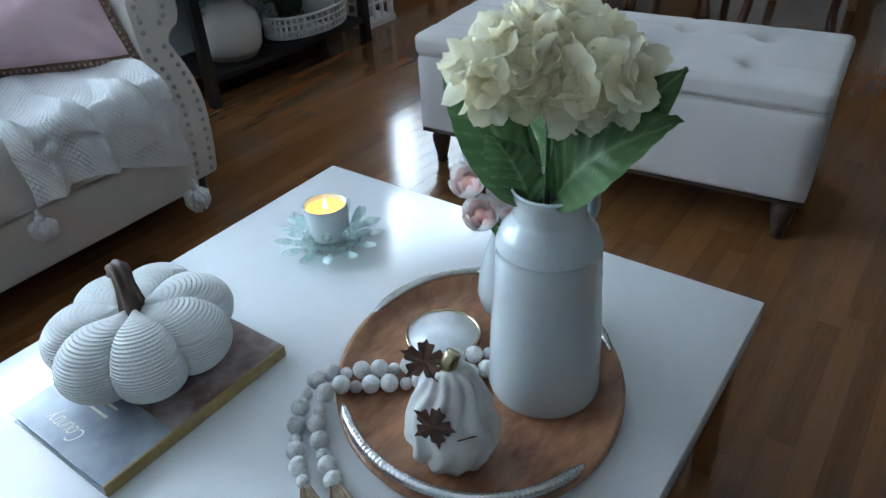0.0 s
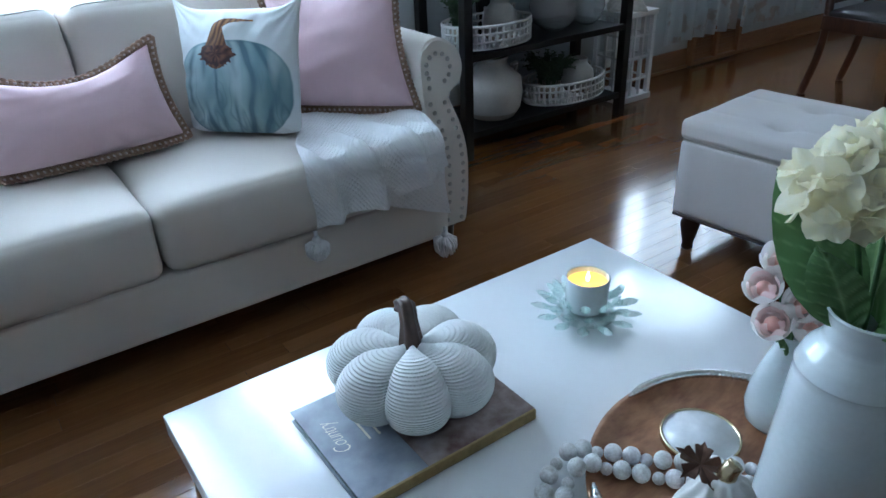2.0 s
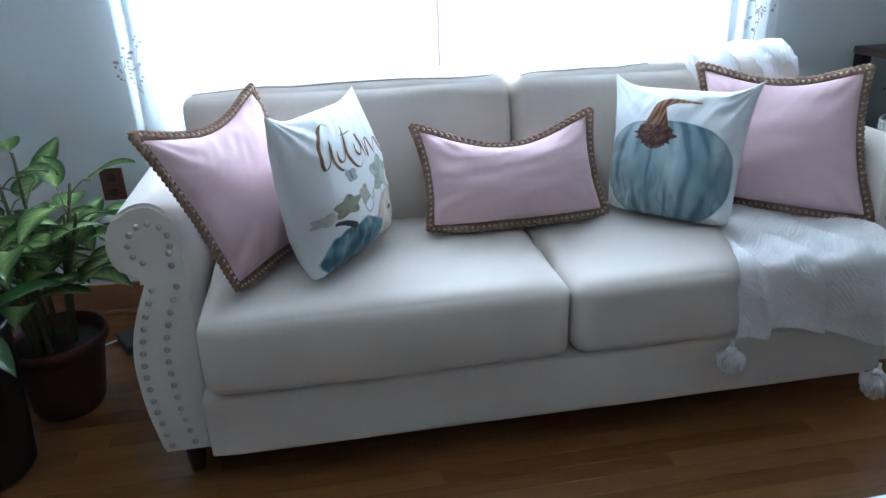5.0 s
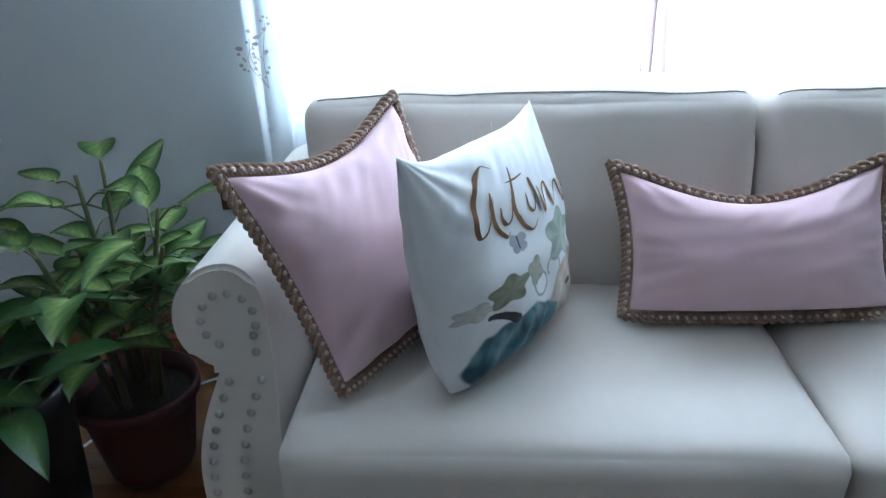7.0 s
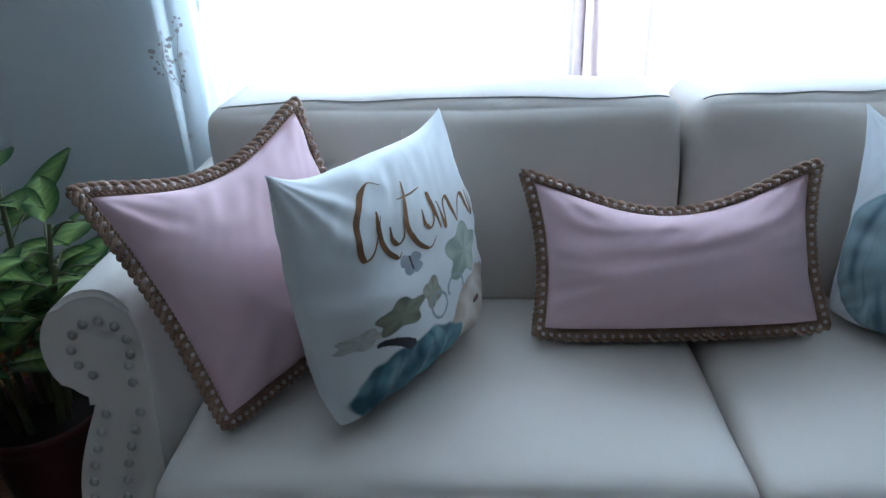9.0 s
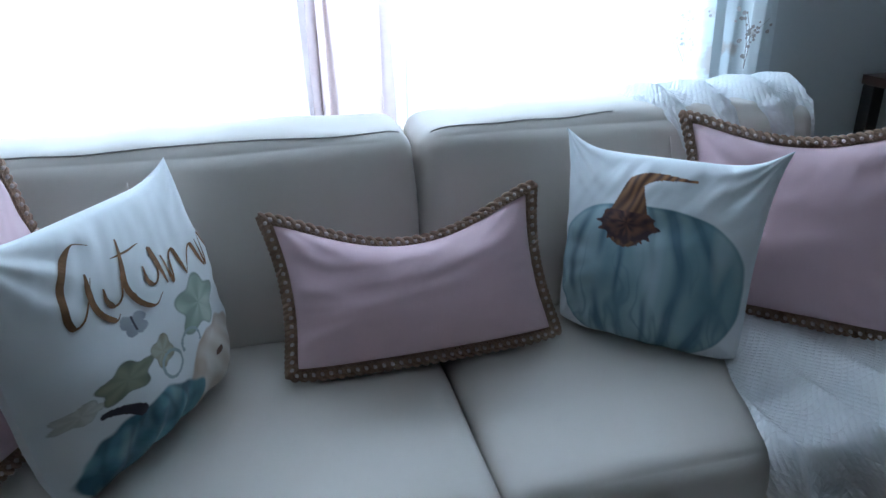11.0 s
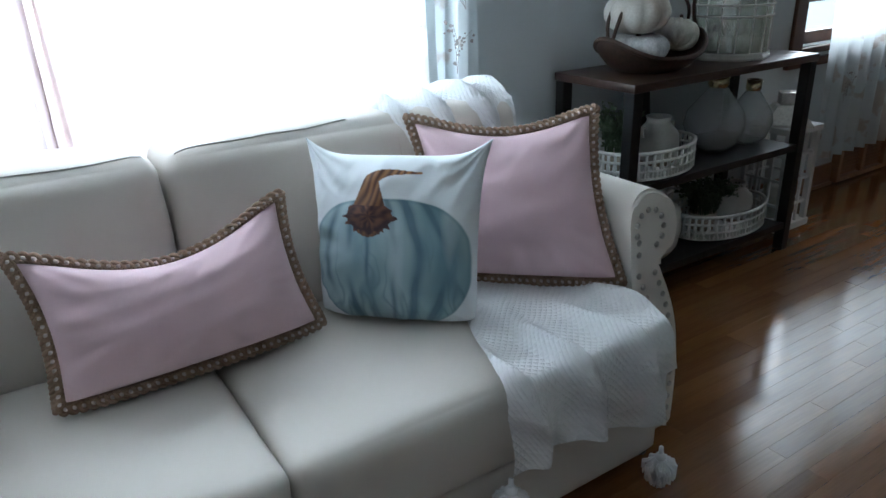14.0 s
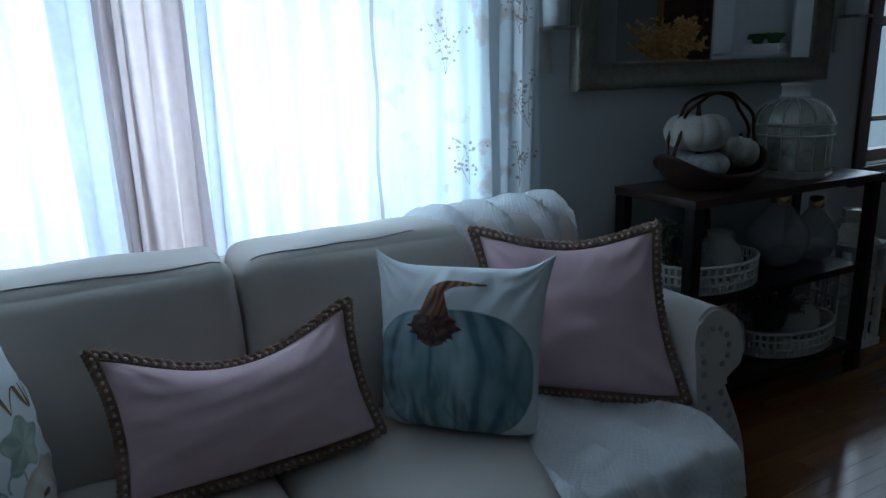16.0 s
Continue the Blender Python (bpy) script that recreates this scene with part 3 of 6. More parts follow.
def pumpkin_print(u, v):
    """A watercolour pumpkin: ribs, blotches, a curling brown stem."""
    paper = (0.74, 0.77, 0.78)
    c = paper
    x, y = (u - 0.50) / 0.485, (v - 0.645) / 0.385
    wob = noise.noise(Vector((u * 6, v * 6, 3))) * 0.05
    inside = 1 - smooth01(abs(x) ** 2.5 + abs(y) ** 2.5 + wob, 0.96, 1.02)
    if inside > 0:
        rib = 0.0
        fan = 0.62 + 0.38 * math.sin(math.pi * min(1, max(0, (y + 1) / 2)))
        for k, w in ((-0.80, 0.05), (-0.50, 0.045), (-0.24, 0.03), (0.12, 0.035), (0.40, 0.06), (0.74, 0.05)):
            lean = k * fan + 0.05 * noise.noise(Vector((k * 5, y * 1.6, 6)))
            rib += math.exp(-((x + 0.20 - (k + 0.20) * fan - 0.04 * noise.noise(Vector((lean, y * 2, 6)))) / w) ** 2) * max(0.0, 0.55 + 0.9 * noise.noise(Vector((k * 9, v * 4, 1))))
        blot = 0.40 + 0.9 * noise.noise(Vector((u * 3.2, v * 2.2, 8))) + 0.35 * noise.noise(Vector((u * 11, v * 5, 2)))
        teal = mixc((0.36, 0.47, 0.50), (0.15, 0.26, 0.30), min(1, max(0, blot)))
        teal = mixc(teal, (0.065, 0.135, 0.18), min(0.8, max(0, rib * 1.25)))
        drip = 1 - abs(noise.noise(Vector((x * 5.5 + 0.6 * noise.noise(Vector((u * 8, v * 8, 1))), v * 2.2, 31)))) * 9
        teal = mixc(teal, (0.09, 0.17, 0.215), max(0.0, drip) * 0.55 * smooth01(y, -0.8, 0.6))
        teal = mixc(teal, (0.55, 0.63, 0.65), max(0.0, min(0.5, 1.3 * noise.noise(Vector((x * 4.0, v * 1.3, 20))) - 0.25)))
        teal = mixc(teal, (0.07, 0.17, 0.21), smooth01(abs(x) ** 2.5 + abs(y) ** 2.5, 0.86, 1.0) * 0.5)
        c = mixc(c, teal, inside)
    # the stem: a flared base with points, and a neck that bends to the right
    for k in range(90):
        t = k / 89
        sx, sy = 0.40 + 0.02 * t + 0.30 * max(0, t - 0.45) ** 1.35 * 1.9, 0.37 - 0.27 * math.sin(min(1, t * 1.35) * 1.5) + 0.02 * max(0, t - 0.8)
        w = 0.075 * (1 - t) ** 2.2 + 0.030 * (1 - t) + 0.006
        d = math.hypot((u - sx), (v - sy) * 0.95)
        if d < w:
            streak = 0.5 + 0.5 * math.sin((u * 0.9 + v * 0.35) * 150 + 4 * noise.noise(Vector((u * 9, v * 9, 5))))
            c = mixc((0.085, 0.035, 0.02), (0.40, 0.19, 0.07), streak * (0.25 + 0.75 * t))
    a = math.atan2(v - 0.36, u - 0.40)
    d = math.hypot((u - 0.40) / 1.45, (v - 0.365))
    spike = 0.5 + 0.5 * math.sin(a * 17 + 6 * noise.noise(Vector((a * 1.3, 0.0, 4.0))))
    if v > 0.30 and d < 0.092 + 0.022 * spike ** 2 * (1 if v > 0.36 else 0.3):
        c = mixc((0.045, 0.018, 0.018), (0.15, 0.06, 0.035), max(0.0, min(1.0, 0.35 + 1.3 * noise.noise(Vector((a * 3.0, d * 30, 1))))))
    return c


def blob(u, v, cx, cy, rx, ry, seed, rag=0.18, lobes=5):
    a = math.atan2((v - cy) / ry, (u - cx) / rx)
    d = math.hypot((u - cx) / rx, (v - cy) / ry)
    edge = 1 + rag * math.sin(a * lobes + seed) + 0.12 * noise.noise(Vector((u * 14 + seed, v * 14, 0)))
    return 1 - smooth01(d, edge - 0.05, edge + 0.03), d / edge, a


def autumn_print(u, v):
    """Blue and cream pumpkins, green leaves, tendrils and a butterfly."""
    c = (0.74, 0.76, 0.76)
    n1 = noise.noise(Vector((u * 9, v * 9, 4)))
    n2 = noise.noise(Vector((u * 22, v * 22, 9)))
    for cx, cy, rx, ry, seed, lobes, hue, dark in (
            (0.10, 0.65, 0.075, 0.034, 1, 5, (0.44, 0.45, 0.40), (0.62, 0.62, 0.57)),
            (0.69, 0.53, 0.135, 0.105, 2, 5, (0.19, 0.26, 0.19), (0.38, 0.45, 0.36)),
            (0.26, 0.615, 0.105, 0.062, 3, 5, (0.085, 0.10, 0.05), (0.22, 0.24, 0.14)),
            (0.43, 0.605, 0.052, 0.060, 6, 4, (0.22, 0.19, 0.11), (0.36, 0.36, 0.27))):
        m, d, a = blob(u, v, cx, cy, rx, ry, seed, 0.17, lobes)
        if m > 0:
            tone = mixc(hue, dark, min(1, max(0, 0.5 + 1.1 * n1 + 0.3 * math.sin(a * 6))))
            tone = mixc(tone, tuple(q * 0.55 for q in hue), smooth01(d, 0.86, 1.0) * 0.6)
            c = mixc(c, tone, m * 0.92)
    m, d, a = blob(u, v, 0.76, 0.82, 0.215, 0.175, 5, 0.04, 7)
    if m > 0:
        cream = mixc((0.58, 0.49, 0.40), (0.72, 0.67, 0.60), min(1, max(0, 0.5 + n1 + 0.4 * math.sin((u - v) * 45))))
        c = mixc(c, mixc(cream, (0.36, 0.25, 0.16), smooth01(d, 0.75, 1.0) * 0.6), m)
        if math.hypot((u - 0.78) / 0.03, (v - 0.80) / 0.018) < 1:
            c = (0.13, 0.055, 0.03)
    m, d, a = blob(u, v, 0.33, 0.925, 0.30, 0.185, 4, 0.035, 7)
    if m > 0:
        x, y = (u - 0.33) / 0.30, (v - 0.925) / 0.185
        rib = sum(math.exp(-((x + 0.22 - (k + 0.22) * (1 - 0.45 * y * y)) / 0.045) ** 2) for k in (-0.72, -0.36, 0.02, 0.38, 0.70))
        teal = mixc((0.13, 0.29, 0.35), (0.035, 0.105, 0.145), min(1, max(0, 0.45 + 1.2 * n1 + 0.5 * n2 - 0.45 * x)))
        teal = mixc(teal, (0.30, 0.44, 0.47), max(0.0, min(0.55, 1.4 * noise.noise(Vector((x * 4, y * 1.5, 17))) - 0.15)))
        c = mixc(c, mixc(teal, (0.02, 0.06, 0.085), min(0.65, rib * 0.5)), m)
    for k in range(14):
        t = k / 13
        if math.hypot(u - 0.16 - 0.12 * t, (v - 0.700 - 0.055 * t * t)) < 0.010 + 0.012 * t:
            c = (0.035, 0.03, 0.04)
    for cx, cy, r in ((0.58, 0.645, 0.050), (0.46, 0.675, 0.052)):
        if abs(math.hypot(u - cx, v - cy) - r) < 0.006 and (v < cy + 0.02 or cx < 0.5):
            c = (0.32, 0.38, 0.38)
    m = max(blob(u, v, 0.37 + dx, 0.445 + dy, 0.028, 0.024, 1, 0.1, 3)[0] for dx, dy in ((-0.026, -0.016), (0.028, -0.010), (-0.018, 0.022), (0.020, 0.022)))
    c = mixc(c, (0.13, 0.15, 0.19), m * (0.75 + 0.25 * n1))
    if abs(u - 0.37) < 0.006 and abs(v - 0.445) < 0.03:
        c = (0.05, 0.045, 0.06)
    return c


def script(letters, at, mat, parent):
    """Brush lettering laid on a cover: broad where the pen goes down, thin where it goes up."""
    geos = []
    for points in letters:
        line = smooth_line([(u, v, 0) for u, v in points], 7)
        n = len(line)
        verts = []
        for i, p in enumerate(line):
            d = (line[min(i + 1, n - 1)] - line[max(i - 1, 0)]).normalized()
            w = (0.0040 + 0.0070 * smooth01(d.y, 0.1, 0.9)) * min(1.0, 0.3 + 3 * i / n, 0.3 + 3 * (n - 1 - i) / n)
            verts += [at(p.x - d.y * w * 1.1, p.y + d.x * w), at(p.x + d.y * w * 1.1, p.y - d.x * w)]
        geos.append((verts, [(2 * i, 2 * i + 1, 2 * i + 3, 2 * i + 2) for i in range(n - 1)]))
    return part("lettering", join(*geos), mat, parent, "brown script lettering", smooth=False)


def lettering(text, at, u0, v0, width, slope, mat, parent, slant=0.35, tall=1.75):
    """Words in the built-in font, laid on a cover's surface."""
    cu = bpy.data.curves.new("lettering", "FONT")
    cu.body, cu.shear, cu.size, cu.space_character, cu.offset = text, slant, 1.0, 0.92, -0.012
    cu.resolution_u = 3
    tmp = bpy.data.objects.new("lettering", cu)
    me = bpy.data.meshes.new_from_object(tmp)
    bm = bmesh.new()
    bm.from_mesh(me)
    bmesh.ops.triangulate(bm, faces=bm.faces[:])
    bmesh.ops.subdivide_edges(bm, edges=[e for e in bm.edges if e.calc_length() > 0.12], cuts=2)
    bmesh.ops.triangulate(bm, faces=bm.faces[:])
    bm.verts.index_update()
    span = max(v.co.x for v in bm.verts)
    verts = [at(u0 + v.co.x / span * width, v0 - v.co.y / span * width * tall + slope * v.co.x / span) for v in bm.verts]
    faces = [tuple(v.index for v in f.verts) for f in bm.faces]
    bm.free()
    bpy.data.objects.remove(tmp)
    return part("lettering", (verts, faces), mat, parent, "brown script lettering", smooth=False)


ink_brown = surf("ink_brown", (0.24, 0.12, 0.045), 0.85, vary=0.45, scale=40)
pillow((-0.339, 0.505, 0.801), (0.216, 0.497, 0.817), (-0.322, 0.36, 0.515), (0.246, 0.385, 0.515), 0.19, "oblong pink cotton pillow with brown braided jute trim", pink_cotton, seed=1, sag=(0.085, 0.026, -0.004))
pillow((0.582, 0.575, 0.918), (0.981, 0.303, 0.929), (0.56, 0.47, 0.515), (0.935, 0.122, 0.512), 0.18, "square pink cotton pillow with brown braided jute trim", pink_cotton, seed=2, sag=(0.05, 0.034, 0.0))
pillow((-1.025, 0.164, 0.903), (-0.775, 0.584, 0.932), (-0.83, 0.09, 0.51), (-0.60, 0.46, 0.52), 0.16, "square pink cotton pillow leaning against the rolled arm", pink_cotton, seed=3, sag=(0.062, 0.02, 0.012))
pillow((0.322, 0.564, 0.892), (0.591, 0.236, 0.908), (0.262, 0.46, 0.515), (0.53, 0.195, 0.512), 0.17, "white pillow printed with a blue watercolour pumpkin", print_cloth, pumpkin_print, 220, (0.026, 0.012, -0.002), 4, False)
auth, autumn_at = pillow((-0.711, 0.142, 0.92), (-0.499, 0.55, 0.902), (-0.645, 0.088, 0.515), (-0.43, 0.43, 0.52), 0.20, "white pillow printed with blue pumpkin, leaves and lettering", print_cloth, autumn_print, 220, (0.018, -0.008, 0.004), 5, False)
AUTUMN = (
    ((0.36, 0.105), (0.31, 0.08), (0.25, 0.12), (0.19, 0.20), (0.16, 0.29), (0.17, 0.35), (0.21, 0.34), (0.25, 0.28), (0.29, 0.21)),  # A
    ((0.28, 0.19), (0.26, 0.26), (0.265, 0.34), (0.31, 0.40), (0.335, 0.385)),
    ((0.315, 0.27), (0.31, 0.32), (0.33, 0.35), (0.37, 0.33), (0.405, 0.26), (0.40, 0.32), (0.42, 0.355)),  # u
    ((0.47, 0.13), (0.43, 0.22), (0.40, 0.31), (0.42, 0.38), (0.48, 0.43), (0.535, 0.40)),  # t
    ((0.40, 0.185), (0.47, 0.19), (0.55, 0.185)),
    ((0.505, 0.27), (0.49, 0.33), (0.52, 0.355), (0.56, 0.31), (0.585, 0.22), (0.572, 0.31), (0.575, 0.38)),  # u
    ((0.61, 0.27), (0.605, 0.39), (0.64, 0.30), (0.68, 0.275), (0.685, 0.33), (0.69, 0.395)),  # m
    ((0.69, 0.395), (0.74, 0.33), (0.79, 0.30), (0.805, 0.36), (0.83, 0.42)),
    ((0.84, 0.30), (0.845, 0.42), (0.88, 0.33), (0.92, 0.30), (0.93, 0.36), (0.95, 0.41)),  # n
)
script(AUTUMN, lambda u, v: autumn_at(u, v, 1, 0.0016), ink_brown, auth)


# ---- the coffee table ----
TX0, TX1, TY0, TY1, TZ = -0.205, 0.845, -1.755, -0.742, 0.421
table = thing("coffee_table", ((TX0 + TX1) / 2, (TY0 + TY1) / 2, 0), "square glossy white coffee table with chrome legs", "coffee table")
sharp(part("tabletop", block(TX0, TX1, TY0, TY1, TZ - 0.045, TZ, 0.003), gloss_white, table))
for x in (TX0 + 0.012, TX1 - 0.052):
    for y in (TY0 + 0.012, TY1 - 0.052):
        part("leg", block(x, x + 0.04, y, y + 0.04, 0, TZ - 0.046, 0.002), chrome, table, "square chrome leg", smooth=False)
part("stretcher", block(TX1 - 0.047, TX1 - 0.017, TY0 + 0.054, TY1 - 0.054, 0.10, 0.13, 0.002), chrome, table, "chrome stretcher bar", smooth=False)


# ---- the ottoman ----
OX0, OX1, OY0, OY1 = 1.60, 2.10, -1.66, -0.385
ottoman = thing("ottoman", (1.85, -1.04, 0), "light grey tufted storage ottoman with turned dark legs", "ottoman")
ottoman.matrix_basis = Matrix.Translation((1.903, -1.043, 0)) @ Matrix.Rotation(radians(5), 4, "Z")
part("body", soft_box(OX0 + 0.006, OX1 - 0.006, OY0 + 0.006, OY1 - 0.006, 0.142, 0.404, 0.010, 10), linen_grey, ottoman)
part("seam", block(OX0 + 0.012, OX1 - 0.012, OY0 + 0.012, OY1 - 0.012, 0.403, 0.412), linen_seam, ottoman, smooth=False)
part("base_piping", block(OX0 + 0.008, OX1 - 0.008, OY0 + 0.008, OY1 - 0.008, 0.130, 0.142, 0.003), leg_wood, ottoman)
BUTTONS = [(x, y) for x in (1.735, 1.965) for y in (-1.43, -1.19, -0.92, -0.66)]


def lid_height(x, y, z):
    if z < 0.445:
        return z
    dip = sum(math.exp(-((x - a) ** 2 + (y - b) ** 2) / 0.0011) for a, b in BUTTONS) * 0.026
    fold = sum(math.exp(-((x - a) ** 2) / 0.0001) for a in (1.735, 1.965)) * 0.004 + sum(math.exp(-((y - b) ** 2) / 0.0001) for b in (-1.43, -1.19, -0.92, -0.66)) * 0.004
    return z - dip - fold


lid = soft_box(OX0, OX1, OY0, OY1, 0.410, 0.480, 0.022, 64, (0, 0, 0.010), 0.002)
part("lid", ([(x, y, lid_height(x, y, z)) for x, y, z in lid[0]], lid[1]), linen_grey, ottoman, "button-tufted padded lid")
for x, y in BUTTONS:
    part("button", ball((x, y, lid_height(x, y, 0.489) + 0.002), 0.012, 10, 0.5), linen_grey, ottoman)
for x in (OX0 + 0.05, OX1 - 0.05):
    for y in (OY0 + 0.06, OY1 - 0.06):
        part("leg", lathe([(0.0001, 0), (0.017, 0), (0.021, 0.008), (0.018, 0.022), (0.021, 0.034), (0.032, 0.085), (0.034, 0.105), (0.025, 0.116), (0.034, 0.131)], (x, y, 0), 18), leg_wood, ottoman, "turned dark wooden leg")


# ---- the console shelf ----
SX0, SX1, SY0, SY1 = 1.54, 2.62, 0.69, 1.09
shelf = thing("console_shelf", (2.08, 0.89, 0), "black metal console shelf with dark wooden top", "shelf")
sharp(part("top", block(SX0, SX1, SY0, SY1, 0.832, 0.862, 0.003), dark_board, shelf, "dark brown wooden top"))
for x in (SX0 + 0.004, SX1 - 0.049):
    for y in (SY0 + 0.004, SY1 - 0.049):
        part("post", block(x, x + 0.045, y, y + 0.045, 0, 0.831, 0.003), black_metal, shelf, smooth=False)
for z in (0.485, 0.13):
    part("shelf_board", block(SX0 + 0.05, SX1 - 0.05, SY0 + 0.03, SY1 - 0.03, z - 0.012, z, 0.002), black_metal, shelf, "black metal shelf", smooth=False)
    for y in (SY0 + 0.008, SY1 - 0.032):
        part("rail", block(SX0 + 0.05, SX1 - 0.05, y, y + 0.024, z - 0.026, z + 0.004, 0.002), black_metal, shelf, smooth=False)


# ---- the throw ----
throw = thing("throw_blanket", (0.70, 0.2, 0.5), "white waffle-knit throw with tassels draped over the sofa", "throw blanket")


def seat_drape(u, v):
    """u across from the open seat to the arm, v from under the pillow over the front edge."""
    lap, r = 0.44, 0.05
    fall = 0.135 - 0.012 * math.sin(math.pi * min(1, u / 0.7)) - 0.075 * smooth01(u, 0.5, 1.0)
    s = v * (lap + r * 1.5 + fall)
    fan = smooth01(s, 0.20, lap)
    left = 0.555 - 0.148 * smooth01(s, 0.02, lap + 0.05)
    x = left + u * (0.878 + 0.022 * smooth01(s, lap - 0.05, lap + 0.2) - left)
    folds = 0.5 + 0.5 * math.sin(u * 19 - 2.2 * v + 1.2 * math.sin(v * 4) + 1.6)
    lift = 0.006 + 0.042 * folds ** 3 * (0.06 + 0.94 * fan) + 0.006 * noise.noise(Vector((u * 5, v * 7, 2)))
    rise = 0.012 * smooth01(u, 0.86, 1.0) * (1 - smooth01(s, lap - 0.12, lap + 0.02))
    if s < lap:
        return (x, 0.40 - s, 0.503 + lift + rise)
    if s < lap + r * 1.5:
        a = (s - lap) / (r * 1.5) * math.pi / 2
        return (x, -0.04 - (r * 0.4 + lift) * math.sin(a), 0.453 + r * math.cos(a) + lift * math.cos(a))
    d = s - lap - r * 1.5
    wave = 0.012 * math.sin(u * 17 + 1) * smooth01(d, 0, 0.15)
    return (x + 0.012 * math.sin(d * 18 + u * 5), -0.062 - lift - wave * 0.8 - 0.01 * smooth01(u, 0.6, 0.75), 0.453 - d)


def back_drape(u, v):
    """u across, v from behind the pillow over the top of the back and down behind it."""
    x0 = 0.46 + 0.08 * v
    x = x0 + u * (0.965 - x0)
    line = ((0.575, 0.60), (0.60, 0.74), (0.625, 0.86), (0.66, 0.905), (0.73, 0.922), (0.82, 0.918), (0.92, 0.895), (0.955, 0.84), (0.96, 0.55))
    k = v * (len(line) - 1)
    i = min(int(k), len(line) - 2)
    f = k - i
    y, z = (a + (b - a) * f for a, b in zip(line[i], line[i + 1]))
    folds = (0.5 + 0.5 * math.sin(u * 24 + v * 5)) ** 2
    lump = 0.005 + smooth01(u, 0.0, 0.08) * (0.012 * math.exp(-((u - 0.86) / 0.14) ** 2) + 0.026 * folds)
    z -= 0.02 * (1 - smooth01(u, 0.0, 0.12)) * smooth01(v, 0.25, 0.4)
    return (x, y - lump * (1 if v < 0.35 else 0.2 if v < 0.7 else -0.5), z + lump * math.exp(-((v - 0.5) / 0.25) ** 2))


def under_drape(u, v):
    """The lower fold that hangs below the upper hem beside the arm."""
    drop = 0.06 + (0.055 + 0.14 * u) * v
    x = 0.60 + 0.31 * u + 0.012 * math.sin(v * 3 + u * 4)
    wave = 0.006 * math.sin(u * 17 + 1)
    return (x, -0.040 - 0.006 * u - wave * 0.6 * v, 0.46 - drop)


part("drape", sheet(seat_drape, 110, 120), throw_knit, throw, "waffle-knit end hanging over the seat front")
part("drape", sheet(under_drape, 50, 24), throw_knit, throw, "lower fold of the throw")
part("drape", sheet(back_drape, 60, 50), throw_knit, throw, "folded part lying over the sofa back")


def tassel(x, y, z, drop, parent, mat, r=0.034, strands=60, seed=0):
    rn = random.Random(seed)
    geos = [tube([(x, y, z + 0.03), (x, y, z)], 0.006, 6), ball((x, y, z), 0.014, 10)]
    for k in range(strands):
        a, q = rn.random() * 6.283, r * math.sqrt(rn.random())
        low = drop * (0.98 - 0.42 * (q / r) ** 2.5) * (0.88 + 0.16 * rn.random())
        bend = a + rn.uniform(-0.35, 0.35)
        geos.append(tube([(x + 0.008 * math.cos(a), y + 0.008 * math.sin(a), z - 0.002), (x + q * 1.02 * math.cos(a), y + q * 1.02 * math.sin(a), z - low * 0.40), (x + q * math.cos(bend), y + q * math.sin(bend), z - low)], 0.0026, 4))
    return part("tassel", join(*geos), mat, parent, "fluffy white yarn tassel")


tassel(0.410, -0.075, 0.285, 0.070, throw, yarn_white, 0.036, 170, 1)
tassel(0.872, -0.072, 0.150, 0.082, throw, yarn_white, 0.040, 170, 2)

# ---- the curtains ----
sheer_white = sheer("sheer_white", (0.78, 0.86, 0.90), 0.26)
sheer_lilac = sheer("sheer_lilac", (0.62, 0.62, 0.68), 0.06)
drape_blush = sheer("drape_blush", (0.57, 0.48, 0.455), 0.02)
floral = sheer("floral_voile", (0.82, 0.86, 0.87), 0.12, (0.66, 0.60, 0.56))


def curtain(name, x0, x1, y, z0, z1, folds, depth, mat, label, lean=0.0, seed=0, category="curtain"):
    def at(u, v):
        w = math.sin(u * folds * 6.283 + 0.7 * math.sin(v * 3 + seed) + seed) + 0.35 * math.sin(u * folds * 13.1 + seed * 2 + v)
        return (x0 + u * (x1 - x0) + lean * v + 0.006 * math.sin(v * 9 + u * 20), y + depth * w * (0.7 + 0.3 * v), z1 + (z0 - z1) * v)

    ob = part(name, sheet(at, max(24, int(folds * 12)), 30), mat)
    return tagged(ob, label, category, "curtains at the windows")


TOP = HIGH - 0.03
curtain("sheer_curtain", -1.16, -0.20, 1.06, 0.06, TOP, 8, 0.026, sheer_white, "thin white sheer curtain in front of the window", 0.02, 1)
curtain("sheer_curtain", 0.02, 0.95, 1.06, 0.06, TOP, 8, 0.026, sheer_white, "thin white sheer curtain in front of the window", 0.03, 2)
curtain("sheer_curtain", -0.325, -0.17, 1.03, 0.06, TOP, 2, 0.010, sheer_lilac, "lilac-white sheer panel gathered beside the mullion", 0.06, 3)
curtain("sheer_curtain", -0.01, 0.075, 1.03, 0.06, TOP, 1.5, 0.010, sheer_lilac, "lilac-white sheer panel gathered beside the mullion", 0.0, 4)
curtain("blush_curtain", -0.215, -0.15, 1.00, 0.06, TOP, 2, 0.014, drape_blush, "blush pink drape gathered in folds", 0.03, 5)
curtain("blush_curtain", -0.145, 0.0, 1.00, 0.06, TOP, 2.5, 0.014, drape_blush, "blush pink drape gathered in folds", 0.03, 6)
curtain("floral_curtain", 0.525, 0.93, 1.02, 0.06, TOP, 4.5, 0.010, floral, "white voile curtain with faint branch print", 0.0, 7)
